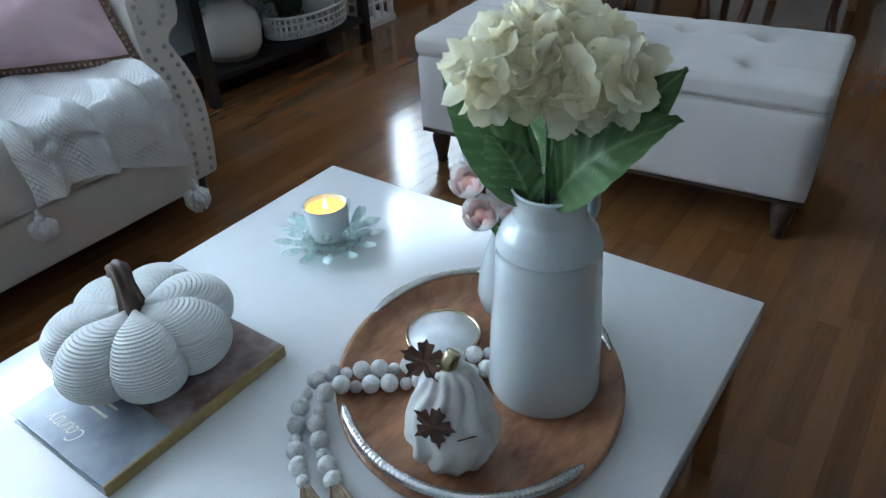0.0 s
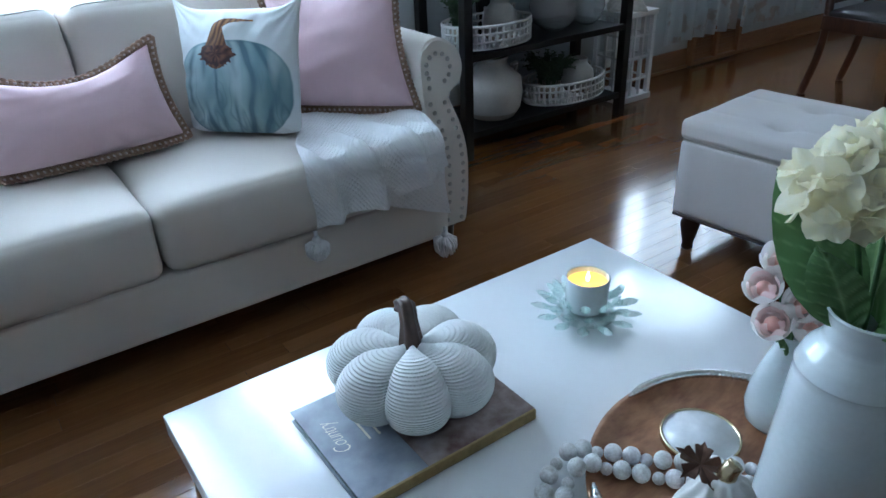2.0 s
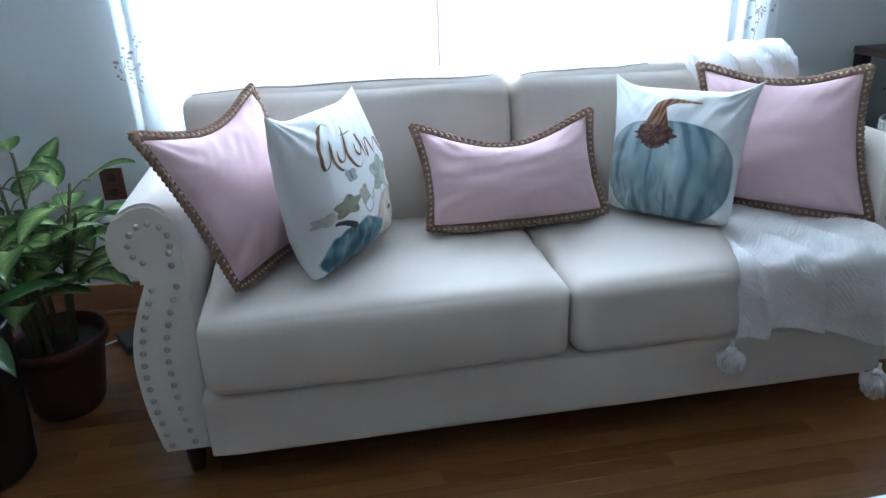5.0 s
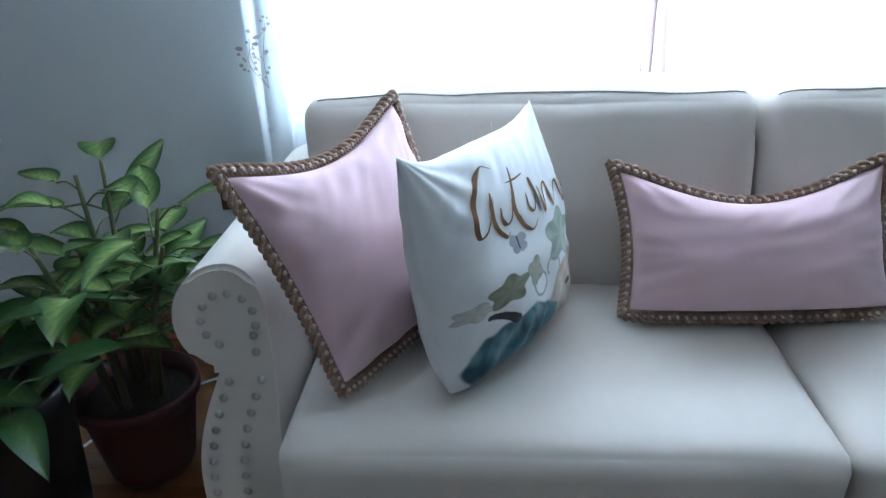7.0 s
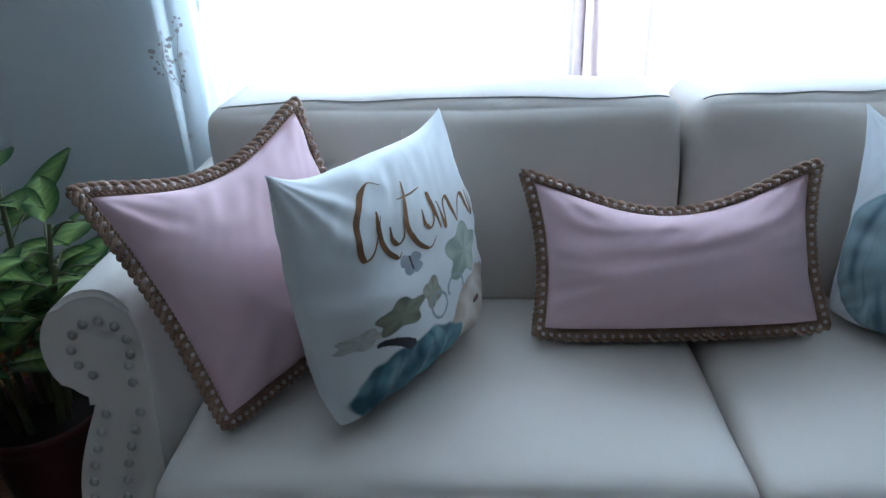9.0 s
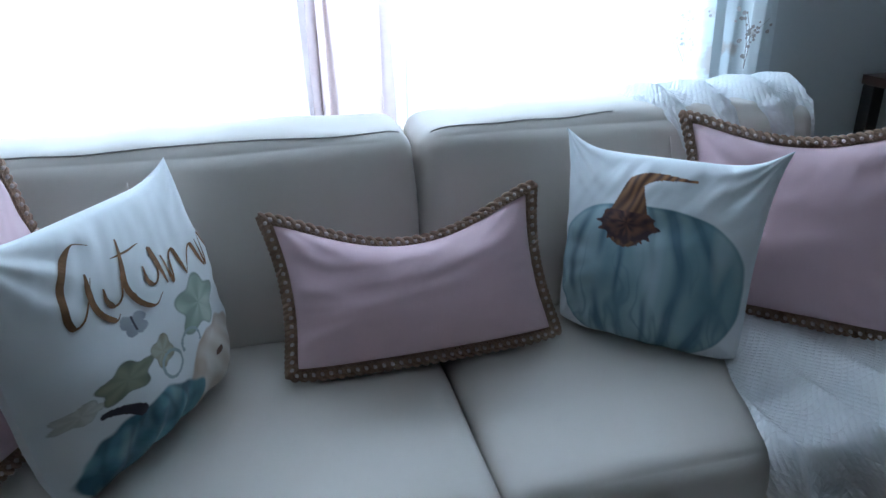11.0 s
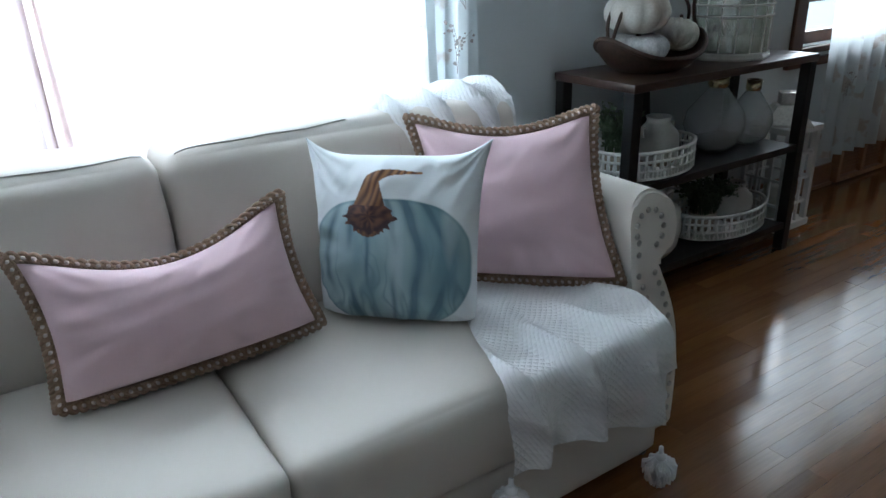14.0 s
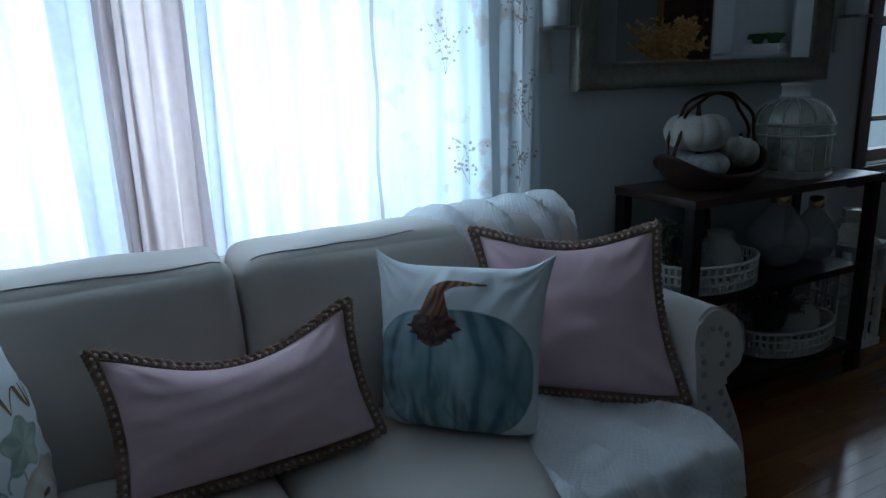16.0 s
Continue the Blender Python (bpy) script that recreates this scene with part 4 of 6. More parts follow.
curtain("floral_curtain", 0.985, 1.135, 1.03, 0.06, TOP, 1.5, 0.007, floral, "white voile curtain with faint branch print", 0.0, 8)
curtain("floral_curtain", -1.235, -1.03, 1.03, 0.06, TOP, 2.5, 0.012, floral, "white voile curtain with faint branch print", 0.02, 9)
curtain("floral_curtain", 3.33, 4.05, 1.05, 0.20, TOP, 6, 0.02, floral, "white voile curtain with faint branch print", 0.0, 10)
curtain("floral_curtain", 4.12, 5.1, 1.05, 0.20, TOP, 8, 0.02, floral, "white voile curtain with faint branch print", 0.0, 11)


def branch_print(x, y, z, size, seed, parent):
    """A printed twig with small flowers, laid on a curtain."""
    rn = random.Random(seed)
    geos = []
    for k in range(3):
        line = smooth_line([(x, y, z), (x + rn.uniform(-0.3, 0.3) * size, y, z + size * 0.5), (x + rn.uniform(-0.55, 0.55) * size, y, z + size * rn.uniform(0.8, 1.1))], 5)
        for a, b in zip(line, line[1:]):
            geos.append(([(a.x - 0.0012, y, a.z), (a.x + 0.0012, y, a.z), (b.x + 0.001, y, b.z), (b.x - 0.001, y, b.z)], [(0, 1, 2, 3)]))
        for _ in range(11):
            p = line[rn.randrange(3, len(line))]
            cx, cz, r = p.x + rn.uniform(-0.03, 0.03), p.z + rn.uniform(-0.02, 0.02), rn.uniform(0.003, 0.0065)
            geos.append(([(cx + r * math.cos(q * 1.047) * (1 + 0.3 * (q % 2)), y, cz + r * math.sin(q * 1.047)) for q in range(6)], [(0, 1, 2, 3, 4, 5)]))
    return tagged(part("print", join(*geos), twig_ink, parent, "grey-brown branch print", smooth=False), kind="stuff")


twig_ink = sheer("twig_ink", (0.46, 0.40, 0.38), 0.25)
panels = [o for o in bpy.data.objects if o.name.startswith("floral_curtain")]
for ob, spots in zip(panels, (((0.76, 1.3), (0.84, 0.95), (0.80, 1.65)), ((1.04, 0.92), (1.08, 1.12), (1.04, 1.42)), ((-1.17, 0.85), (-1.10, 1.05), (-1.18, 1.3)), ((3.45, 0.5), (3.6, 0.85), (3.85, 0.6), (3.75, 1.1)), ((4.3, 0.7), (4.7, 0.9)))):
    y = 1.0 if ob is not panels[0] else 0.995
    for i, (x, z) in enumerate(spots):
        branch_print(x, y + (0.005 if x < 3 else 0.0), z, 0.16, i + int(x * 10), ob)

part("hem", sheet(lambda u, v: (0.520 + 0.010 * u + 0.004 * math.sin(v * 40), 1.004 - 0.004 * u, TOP - (TOP - 0.06) * v), 2, 60), twig_ink, panels[0], "gathered grey edge of the voile")

setting("trim_window_casing", join(block(3.085, 3.175, NORTH - 0.022, NORTH - 0.001, 0.745, 2.2, 0.004), block(3.06, 5.3, NORTH - 0.03, NORTH - 0.001, 0.70, 0.742, 0.004), block(5.175, 5.265, NORTH - 0.022, NORTH - 0.001, 0.745, 2.2, 0.004)), dark_trim, "dark stained wooden window casing", "trim")

# ---- the wall register ----
vent = thing("floor_register", (3.93, NORTH - 0.03, 0.0), "brown metal heating register in the baseboard", "vent")
for a, b, lo, hi in ((3.67, 3.70, 0.01, 0.24), (4.16, 4.19, 0.01, 0.24), (3.70, 4.16, 0.01, 0.035), (3.70, 4.16, 0.215, 0.24), (3.915, 3.945, 0.035, 0.215)):
    part("frame", block(a, b, NORTH - 0.05, NORTH - 0.002, lo, hi, 0.003), trim_oak, vent, smooth=False)
for k in range(9):
    part("slat", moved(block(3.70, 4.16, -0.010, 0.010, -0.0015, 0.0015), Matrix.Translation((0, NORTH - 0.02, 0.045 + 0.02 * k)) @ Matrix.Rotation(0.6, 4, "X")), trim_oak, vent, smooth=False)

# ---- on the coffee table ----
ceramic = surf("white_ceramic", (0.62, 0.67, 0.68), 0.16, vary=0.08, scale=12, fine=120, bump=0.05, coat=0.4)
gourd_glaze = surf("matt_white_glaze", (0.70, 0.69, 0.66), 0.45, vary=0.12, scale=14, fine=120, bump=0.08)
knit_white = surf("pumpkin_knit", (0.86, 0.87, 0.86), 0.92, vary=0.08, scale=20, fine=260, bump=0.5, depth=0.0025, sheen=0.2)
stem_brown = surf("stem_brown", (0.10, 0.055, 0.04), 0.6, vary=0.5, scale=60, stretch=(1, 1, 0.2), bump=0.3)
acacia = surf("acacia_wood", (0.46, 0.235, 0.12), 0.42, other=(0.17, 0.065, 0.032), scale=5, fine=24, stretch=(1.4, 3.4, 1), bump=0.12, coat=0.15)
silver = surf("silver_rope", (0.72, 0.71, 0.69), 0.25, metal=1.0, vary=0.3, scale=80)
bronze = surf("bronze_leaf", (0.16, 0.085, 0.06), 0.45, metal=0.7, vary=0.5, scale=50, bump=0.2)
wash_bead = surf("whitewashed_bead", (0.80, 0.80, 0.80), 0.8, other=(0.50, 0.48, 0.46), scale=110, fine=300, bump=0.3)
jute_string = surf("jute_string", (0.40, 0.30, 0.21), 0.9, vary=0.5, scale=80, bump=0.3)
gold = surf("gold_rim", (0.68, 0.56, 0.36), 0.25, metal=1.0, vary=0.15)
marble = surf("white_marble", (0.80, 0.81, 0.82), 0.15, other=(0.62, 0.63, 0.65), scale=12, fine=50, bump=0)
crystal = clear("crystal_glass", (0.90, 0.985, 0.96), 0.46, 0.12)
wax = glow("lit_wax", (1.0, 0.55, 0.10), 1.3)
flame = glow("candle_flame", (1.0, 0.80, 0.42), 14.0)
petal_cream = surf("petal_cream", (0.97, 0.95, 0.83), 0.6, other=(0.96, 0.90, 0.64), scale=16, fine=90, bump=0.15, island=0.25, sheen=0.2)
leaf_green = surf("silk_leaf", (0.11, 0.215, 0.075), 0.6, other=(0.055, 0.125, 0.045), scale=18, fine=90, bump=0.25)
rose_pink = surf("rose_pink", (0.96, 0.86, 0.84), 0.75, other=(0.95, 0.68, 0.65), scale=40, fine=90, bump=0.1, island=0.4)
rose_pale = surf("rose_pale", (0.97, 0.93, 0.90), 0.75, vary=0.1, scale=30, bump=0.1, island=0.3)
rose_core = surf("rose_core", (0.88, 0.58, 0.48), 0.8, other=(0.84, 0.42, 0.38), scale=50)

for m, share in ((petal_cream, 0.55), (rose_pink, 0.4), (rose_pale, 0.4), (leaf_green, 0.2)):
    let_through(m, share)

veined_leaf = variegated("veined_silk_leaf")

# the book
BX0, BX1, BY0, BY1, BZ = -0.032, 0.300, -1.145, -0.897, TZ
cover_blue = surf("book_cover", (0.44, 0.47, 0.52), 0.16, other=(0.24, 0.26, 0.31), scale=7, fine=30, bump=0, coat=0.3)
cover_photo = surf("book_photo", (0.16, 0.095, 0.08), 0.2, other=(0.45, 0.38, 0.36), scale=22, fine=30, bump=0, coat=0.3)
gold_spine = surf("gold_spine", (0.42, 0.29, 0.11), 0.45, vary=0.35, scale=30, bump=0.1)
dark_page = surf("patterned_page_edge", (0.16, 0.20, 0.20), 0.8, other=(0.05, 0.07, 0.07), scale=120, fine=300)
book = thing("book", ((BX0 + BX1) / 2, (BY0 + BY1) / 2, BZ), "hardback book with a silvery cover and gold spine", "book")
part("pages", block(BX0 + 0.004, BX1 - 0.004, BY0 + 0.006, BY1 - 0.004, BZ + 0.003, BZ + 0.0185), dark_page, book, smooth=False)
part("back_cover", block(BX0, BX1, BY0 + 0.004, BY1, BZ, BZ + 0.0028, 0.0008), cover_blue, book, smooth=False)
part("front_cover", block(BX0, 0.085, BY0 + 0.004, BY1, BZ + 0.0187, BZ + 0.0217, 0.0008), cover_blue, book, "silvery blue cover", smooth=False)
part("cover_picture", block(0.085, BX1, BY0 + 0.004, BY1, BZ + 0.0187, BZ + 0.0217, 0.0008), cover_photo, book, "brown glossy cover picture", smooth=False)
part("spine", block(BX0, BX1, BY0, BY0 + 0.0055, BZ, BZ + 0.0217, 0.0015), gold_spine, book, "gold cloth spine", smooth=False)
title = surf("title_cream", (0.85, 0.80, 0.66), 0.4, vary=0.1)
lettering("Country", lambda u, v: Vector((-0.004 + (v - 0.0) * 0.075, -1.04 + 0.085 * u, BZ + 0.0224)), 0.0, 0.20, 1.0, 0.0, title, book, 0.4)["label"] = "cream script title"
for k, (w, x) in enumerate(((0.075, 0.042), (0.05, 0.060))):
    part("title_bar", block(x, x + 0.004, -1.035, -1.035 + w, BZ + 0.0218, BZ + 0.0224), title, book, smooth=False)

# the knitted pumpkin
PUX, PUY, PUZ = 0.157, -0.994, BZ + 0.0222
pumpkin = thing("knit_pumpkin", (PUX, PUY, PUZ), "white knitted fabric pumpkin with a brown stem", "pumpkin")


def pumpkin_skin(lobes, r, h, turn, ribs=0, depth=0.16, dip=0.5):
    def at(u, v):
        a, b = u * 2 * math.pi, v * math.pi
        groove = abs(math.cos((a - turn) * lobes / 2)) ** 0.5
        k = 1 - depth * (1 - groove)
        ring = r * math.sin(b) ** 0.75 * (k if 0.02 < v < 0.98 else 1)
        z = -math.cos(b) * h / 2 * (0.86 + 0.14 * groove)
        z -= dip * h * 0.5 * math.exp(-((1 - v) / 0.13) ** 2) * 0.5
        rib = (0.0013 * math.sin(b * ribs * 2) + 0.0010 * math.sin(b * ribs * 2 + 1) * math.sin(a * 110 + 3 * math.floor(b * ribs / 3.1416))) * min(1.0, 2.6 * math.sin(b)) if ribs else 0
        return (ring + rib) * math.cos(a), (ring + rib) * math.sin(a), z + h / 2 + rib * 0.6

    return at


skin = pumpkin_skin(7, 0.146, 0.138, radians(-119), 44, 0.23)
part("body", moved(sheet(skin, 330, 300, wrap_u=True), Matrix.Translation((PUX, PUY, PUZ - 0.002))), knit_white, pumpkin)
STEM = smooth_line([(0, 0, 0.092), (0.001, 0.003, 0.118), (0.004, 0.010, 0.146), (0.011, 0.026, 0.164), (0.015, 0.044, 0.158), (0.017, 0.052, 0.150)], 6)


def ridged_stem(u, v):
    """u round the stem, v from its flared foot to the blunt, hooked tip."""
    a, k = u * 2 * math.pi, min(int(v * 30), 29)
    p = STEM[k].lerp(STEM[k + 1], v * 30 - k)
    d = (STEM[k + 1] - STEM[k]).normalized()
    side = Vector((1, -0.25, 0)).normalized()
    r = (0.028 - 0.0155 * min(1, v * 2.4) ** 0.6 + 0.003 * v) * (1 + 0.11 * math.cos(a * 6 + v * 2)) * min(1, (1.001 - v) * 9) ** 0.5
    q = p + side * (r * math.cos(a)) + d.cross(side) * (r * math.sin(a))
    return (PUX + q.x, PUY + q.y, PUZ + q.z)


part("stem", sheet(ridged_stem, 48, 32, wrap_u=True), stem_brown, pumpkin, "stout ridged brown stem")

# the candle in its glass lotus
LX, LY = 0.592, -0.972
lotus = thing("candle_holder", (LX, LY, TZ), "clear faceted crystal lotus candle holder", "candle holder")
gem_v = [(-0.5, 0, 0), (-0.1, 0.24, 0), (0.28, 0.20, 0), (0.5, 0, 0), (0.28, -0.20, 0), (-0.1, -0.24, 0), (0.05, 0, 0.16), (0.05, 0, -0.16)]
gem_f = [(i, (i + 1) % 6, 6) for i in range(6)] + [((i + 1) % 6, i, 7) for i in range(6)]
for n_petal, r, z, tilt, size, off in ((13, 0.088, 0.017, 10, 0.052, 0), (12, 0.072, 0.031, 30, 0.050, 0.3), (10, 0.060, 0.047, 56, 0.046, 0.1)):
    for k in range(n_petal):
        a = 2 * math.pi * k / n_petal + off
        m = Matrix.Translation((LX + r * math.cos(a), LY + r * math.sin(a), TZ + z)) @ Matrix.Rotation(a, 4, "Z") @ Matrix.Rotation(-radians(tilt), 4, "Y") @ Matrix.Scale(size, 4)
        part("crystal_petal", moved((gem_v, gem_f), m), crystal, lotus, smooth=False)
part("glass_plate", lathe([(0.0005, 0.0), (0.055, 0.0), (0.062, 0.005), (0.055, 0.016), (0.0005, 0.016)], (LX, LY, TZ), 24), crystal, lotus, smooth=False)
candle = thing("candle", (LX, LY, TZ + 0.017), "lit tea candle in a white cup", "candle")
part("cup", lathe([(0.0005, 0.0), (0.038, 0.0), (0.042, 0.006), (0.044, 0.072), (0.0425, 0.074), (0.041, 0.070), (0.040, 0.058)], (LX, LY, TZ + 0.017), 32), ceramic, candle, "white ceramic cup")
part("wax", lathe([(0.0005, 0.057), (0.025, 0.0575), (0.0405, 0.061)], (LX, LY, TZ + 0.017), 32), wax, candle, "yellow melted wax")
part("flame", lathe([(0.0003, 0.0), (0.0035, 0.004), (0.004, 0.009), (0.002, 0.017), (0.0003, 0.023)], (LX, LY, TZ + 0.078), 12), flame, candle, "small candle flame")

# the tray
RX, RY, RR = 0.418, -1.446, 0.228
OVAL = Matrix.Translation((RX, RY, TZ)) @ Matrix.Rotation(radians(38), 4, "Z") @ Matrix.Diagonal((1.10, 0.95, 1, 1))
tray = thing("tray", (RX, RY, TZ), "oval acacia tray with silver rope handles", "tray")
part("plate", moved(lathe([(0.0005, 0.0), (0.20, 0.0), (0.221, 0.006), (RR, 0.022), (RR, 0.027), (RR - 0.008, 0.027), (RR - 0.024, 0.016), (0.19, 0.0125), (0.0005, 0.0125)], (0, 0, 0), 72), OVAL), acacia, tray)
for a0, a1 in ((142, 254), (-48, 90)):
    line, coil = [], []
    for k in range(181):
        a = radians(a0 + (a1 - a0) * k / 180)
        lift = 0.006 * math.sin(math.pi * k / 180)
        line.append(OVAL @ Vector(((RR - 0.010) * math.cos(a - radians(38)), (RR - 0.010) * math.sin(a - radians(38)), 0.034 + lift)))
    part("handle", tube(line, lambda t: (0.0074 + 0.0010 * math.sin(t * 180 * 2.1)) * min(1, 0.35 + 12 * t, 0.35 + 12 * (1 - t)), 10), silver, tray, "braided silver rope handle")
TRZ = TZ + 0.0128

coaster = thing("coaster", (0.462, -1.348, TRZ), "round white marble coaster with gold rim", "coaster")
part("plate", lathe([(0.0005, 0.0), (0.058, 0.0), (0.058, 0.010), (0.0005, 0.010)], (0.462, -1.348, TRZ), 40), marble, coaster)
part("rim", lathe([(0.0585, 0.0), (0.0615, 0.001), (0.0615, 0.012), (0.0585, 0.012), (0.0585, 0.0)], (0.462, -1.348, TRZ), 40), gold, coaster, "thin gold rim")

# the ceramic gourd
GX, GY = 0.276, -1.499
gourd = thing("ceramic_gourd", (GX, GY, TRZ), "white fluted ceramic gourd with bronze leaves", "gourd")
prof = [(0.001, 0.0), (0.030, 0.002), (0.050, 0.016), (0.061, 0.038), (0.063, 0.062), (0.058, 0.088), (0.047, 0.116), (0.036, 0.140), (0.028, 0.155), (0.018, 0.163), (0.001, 0.165)]
fine = [tuple(a + (b - a) * k / 5 for a, b in zip(prof[i], prof[i + 1])) for i in range(len(prof) - 1) for k in range(5)] + [prof[-1]]
part("body", lathe(fine, (GX, GY, TRZ), 120, lambda a, z: 1 + 0.055 * math.cos(11 * (a + 0.16 * math.sin(z * 75))) - 0.03), gourd_glaze, gourd)
part("stem", tube(smooth_line([(GX, GY, TRZ + 0.152), (GX + 0.002, GY, TRZ + 0.168), (GX + 0.008, GY - 0.004, TRZ + 0.182)], 4), lambda t: 0.014 - 0.004 * t, 10), gold, gourd, "bronze stem")


def maple_leaf(m, size):
    outline = []
    for k in range(40):
        a = 2 * math.pi * k / 40
        r = 0.55 + 0.32 * abs(math.cos(2.5 * a)) ** 1.2 + 0.13 * math.cos(15 * a)
        outline.append((size * r * math.cos(a), size * r * math.sin(a), 0.25 * size * r * r * abs(math.sin(2.5 * a))))
    verts = [(0, 0, 0)] + outline + [(x, y, z - 0.0012) for x, y, z in [(0, 0, 0)] + outline]
    faces = [(0, k + 1, (k + 1) % 40 + 1) for k in range(40)] + [(41, (k + 1) % 40 + 42, k + 42) for k in range(40)]
    faces += [(k + 1, k + 42, (k + 1) % 40 + 42, (k + 1) % 40 + 1) for k in range(40)]
    return moved((verts, faces), m)


part("leaf", maple_leaf(look((GX - 0.054, GY - 0.012, TRZ + 0.112), (GX, GY, TRZ + 0.095)) @ pose(0, 0, 0, 0, 180, 40), 0.031), bronze, gourd, "bronze metal maple leaf", smooth=False)
part("leaf", maple_leaf(pose(GX - 0.012, GY + 0.028, TRZ + 0.168, 12, -14, 30), 0.034), bronze, gourd, "bronze metal maple leaf", smooth=False)
wire = [(GX - 0.045 + 0.012 * k * 0.5, GY - 0.042 - 0.0022 * k + 0.0022 * k * (k > 6), TRZ + 0.096 - 0.0022 * k) for k in range(12)]
wire += [(wire[-1][0] + 0.007 * math.sin(a), wire[-1][1], wire[-1][2] + 0.006 - 0.006 * math.cos(a)) for a in [0.6 * j for j in range(1, 11)]]
part("tendril", tube(wire, 0.0011, 5), bronze, gourd, "curled wire tendril")

# the bead garland
garland = thing("bead_garland", (0.25, -1.35, TZ), "whitewashed wooden bead garland with jute tassels", "garland")
for line, seed in ((((0.47, -1.445, 0.448), (0.415, -1.395, 0.448), (0.36, -1.340, 0.448), (0.31, -1.282, 0.449), (0.268, -1.262, 0.462), (0.228, -1.262, 0.452), (0.195, -1.278, 0.436), (0.165, -1.305, 0.435), (0.142, -1.335, 0.435), (0.125, -1.362, 0.435)), 3), (((0.455, -1.478, 0.448), (0.395, -1.428, 0.448), (0.345, -1.375, 0.448), (0.298, -1.318, 0.449), (0.258, -1.292, 0.464), (0.222, -1.297, 0.448), (0.198, -1.318, 0.436), (0.178, -1.345, 0.435), (0.162, -1.372, 0.435), (0.150, -1.392, 0.435)), 4)):
    fine_line = smooth_line(line, 40)
    k, s, big, edge = 0, 0.0, True, 0.0
    dist = [0.0]
    for a, b in zip(fine_line, fine_line[1:]):
        dist.append(dist[-1] + (b - a).length)
    while True:
        r = 0.0142 if k % 3 else 0.0098
        edge += r
        i = next((j for j, d in enumerate(dist) if d >= edge), None)
        if i is None:
            break
        p = fine_line[i]
        part("bead", ball((p.x, p.y, p.z - (0.0142 - r) * 0.9), r, 14), wash_bead, garland)
        edge += r * 0.97
        k += 1
    end, way = fine_line[-1], (fine_line[-1] - fine_line[-20]).normalized()
    rn = random.Random(seed)
    strands = []
    for _ in range(70):
        side = Vector((-way.y, way.x, 0)) * rn.uniform(-1, 1)
        up = rn.uniform(0, 1)
        strands.append(tube([end + way * 0.008 + side * 0.006 + Vector((0, 0, -0.008 + 0.014 * up)), end + way * 0.045 + side * 0.017 + Vector((0, 0, -0.012 + 0.018 * up)), end + way * rn.uniform(0.07, 0.095) + side * 0.024 + Vector((0, 0, -0.0125 + 0.008 * up))], 0.0012, 4))
    part("tassel", join(*strands), jute_string, garland, "frayed natural jute tassel")

# the jug with hydrangeas
VX, VY = 0.466, -1.533
jug = thing("ceramic_jug", (VX, VY, TRZ), "tall white glazed ceramic jug on the tray", "jug")
prof = [(0.001, 0.0), (0.074, 0.0), (0.082, 0.004), (0.0835, 0.012), (0.081, 0.07), (0.077, 0.14), (0.073, 0.21), (0.070, 0.252), (0.0715, 0.254), (0.0695, 0.260), (0.064, 0.274), (0.053, 0.288), (0.048, 0.297), (0.046, 0.318), (0.049, 0.332), (0.051, 0.336), (0.048, 0.338), (0.045, 0.330), (0.042, 0.30), (0.042, 0.22)]
fine = [tuple(a + (b - a) * k / 4 for a, b in zip(prof[i], prof[i + 1])) for i in range(len(prof) - 1) for k in range(4)] + [prof[-1]]
part("body", lathe(fine, (VX, VY, TRZ), 56, lambda a, z: 1 + 0.004 * math.sin(z * 420) * (0.02 < z < 0.25)), ceramic, jug)
hd = Vector((math.cos(radians(-24)), math.sin(radians(-24)), 0))
part("handle", tube(smooth_line([Vector((VX, VY, TRZ)) + hd * r + Vector((0, 0, z)) for r, z in ((0.046, 0.316), (0.064, 0.318), (0.073, 0.302), (0.074, 0.280), (0.067, 0.264))], 6), 0.0085, 10), ceramic, jug, "small loop handle")

bouquet = thing("hydrangea_bouquet", (VX, VY, TRZ + 0.31), "cream silk hydrangeas with broad green leaves", "flowers")


def floret(m, size, rn):
    geos = []
    for k in range(4):
        a = k * math.pi / 2 + rn.uniform(-0.15, 0.15)
        cup = rn.uniform(0.15, 0.6)

        def at(u, v, a=a, cup=cup):
            w = size * 0.60 * math.sin(math.pi * min(0.96, 0.10 + 0.80 * u ** 1.25)) ** 0.6 * (v - 0.5) * 2
            r = size * u
            z = cup * r * r / size - 0.25 * abs(v - 0.5) * size * u + 0.05 * size * math.sin(v * 9 + u * 4)
            return (r * math.cos(a) - w * math.sin(a), r * math.sin(a) + w * math.cos(a), z)

        geos.append(sheet(at, 7, 6))
    return moved(join(*geos), m)


def flower_head(cx, cy, cz, r, n, seed, size=0.031):
    rn = random.Random(seed)
    geos = []
    for k in range(n):
        z = 1 - 1.62 * (k + 0.5) / n
        a = k * 2.39996 + rn.uniform(-0.2, 0.2)
        q = math.sqrt(max(0, 1 - z * z))
        d = Vector((q * math.cos(a), q * math.sin(a), z * 0.82))
        p = Vector((cx, cy, cz)) + d * r * rn.uniform(0.62, 1.05)
        tilt = (d + Vector((rn.uniform(-0.45, 0.45), rn.uniform(-0.45, 0.45), rn.uniform(-0.3, 0.3)))).normalized()
        m = Matrix.Translation(p) @ tilt.to_track_quat("Z", "Y").to_matrix().to_4x4() @ Matrix.Rotation(rn.uniform(0, 1.57), 4, "Z")
        geos.append(floret(m, size * rn.uniform(0.8, 1.2), rn))
    return part("flower_head", join(*geos), petal_cream, bouquet)


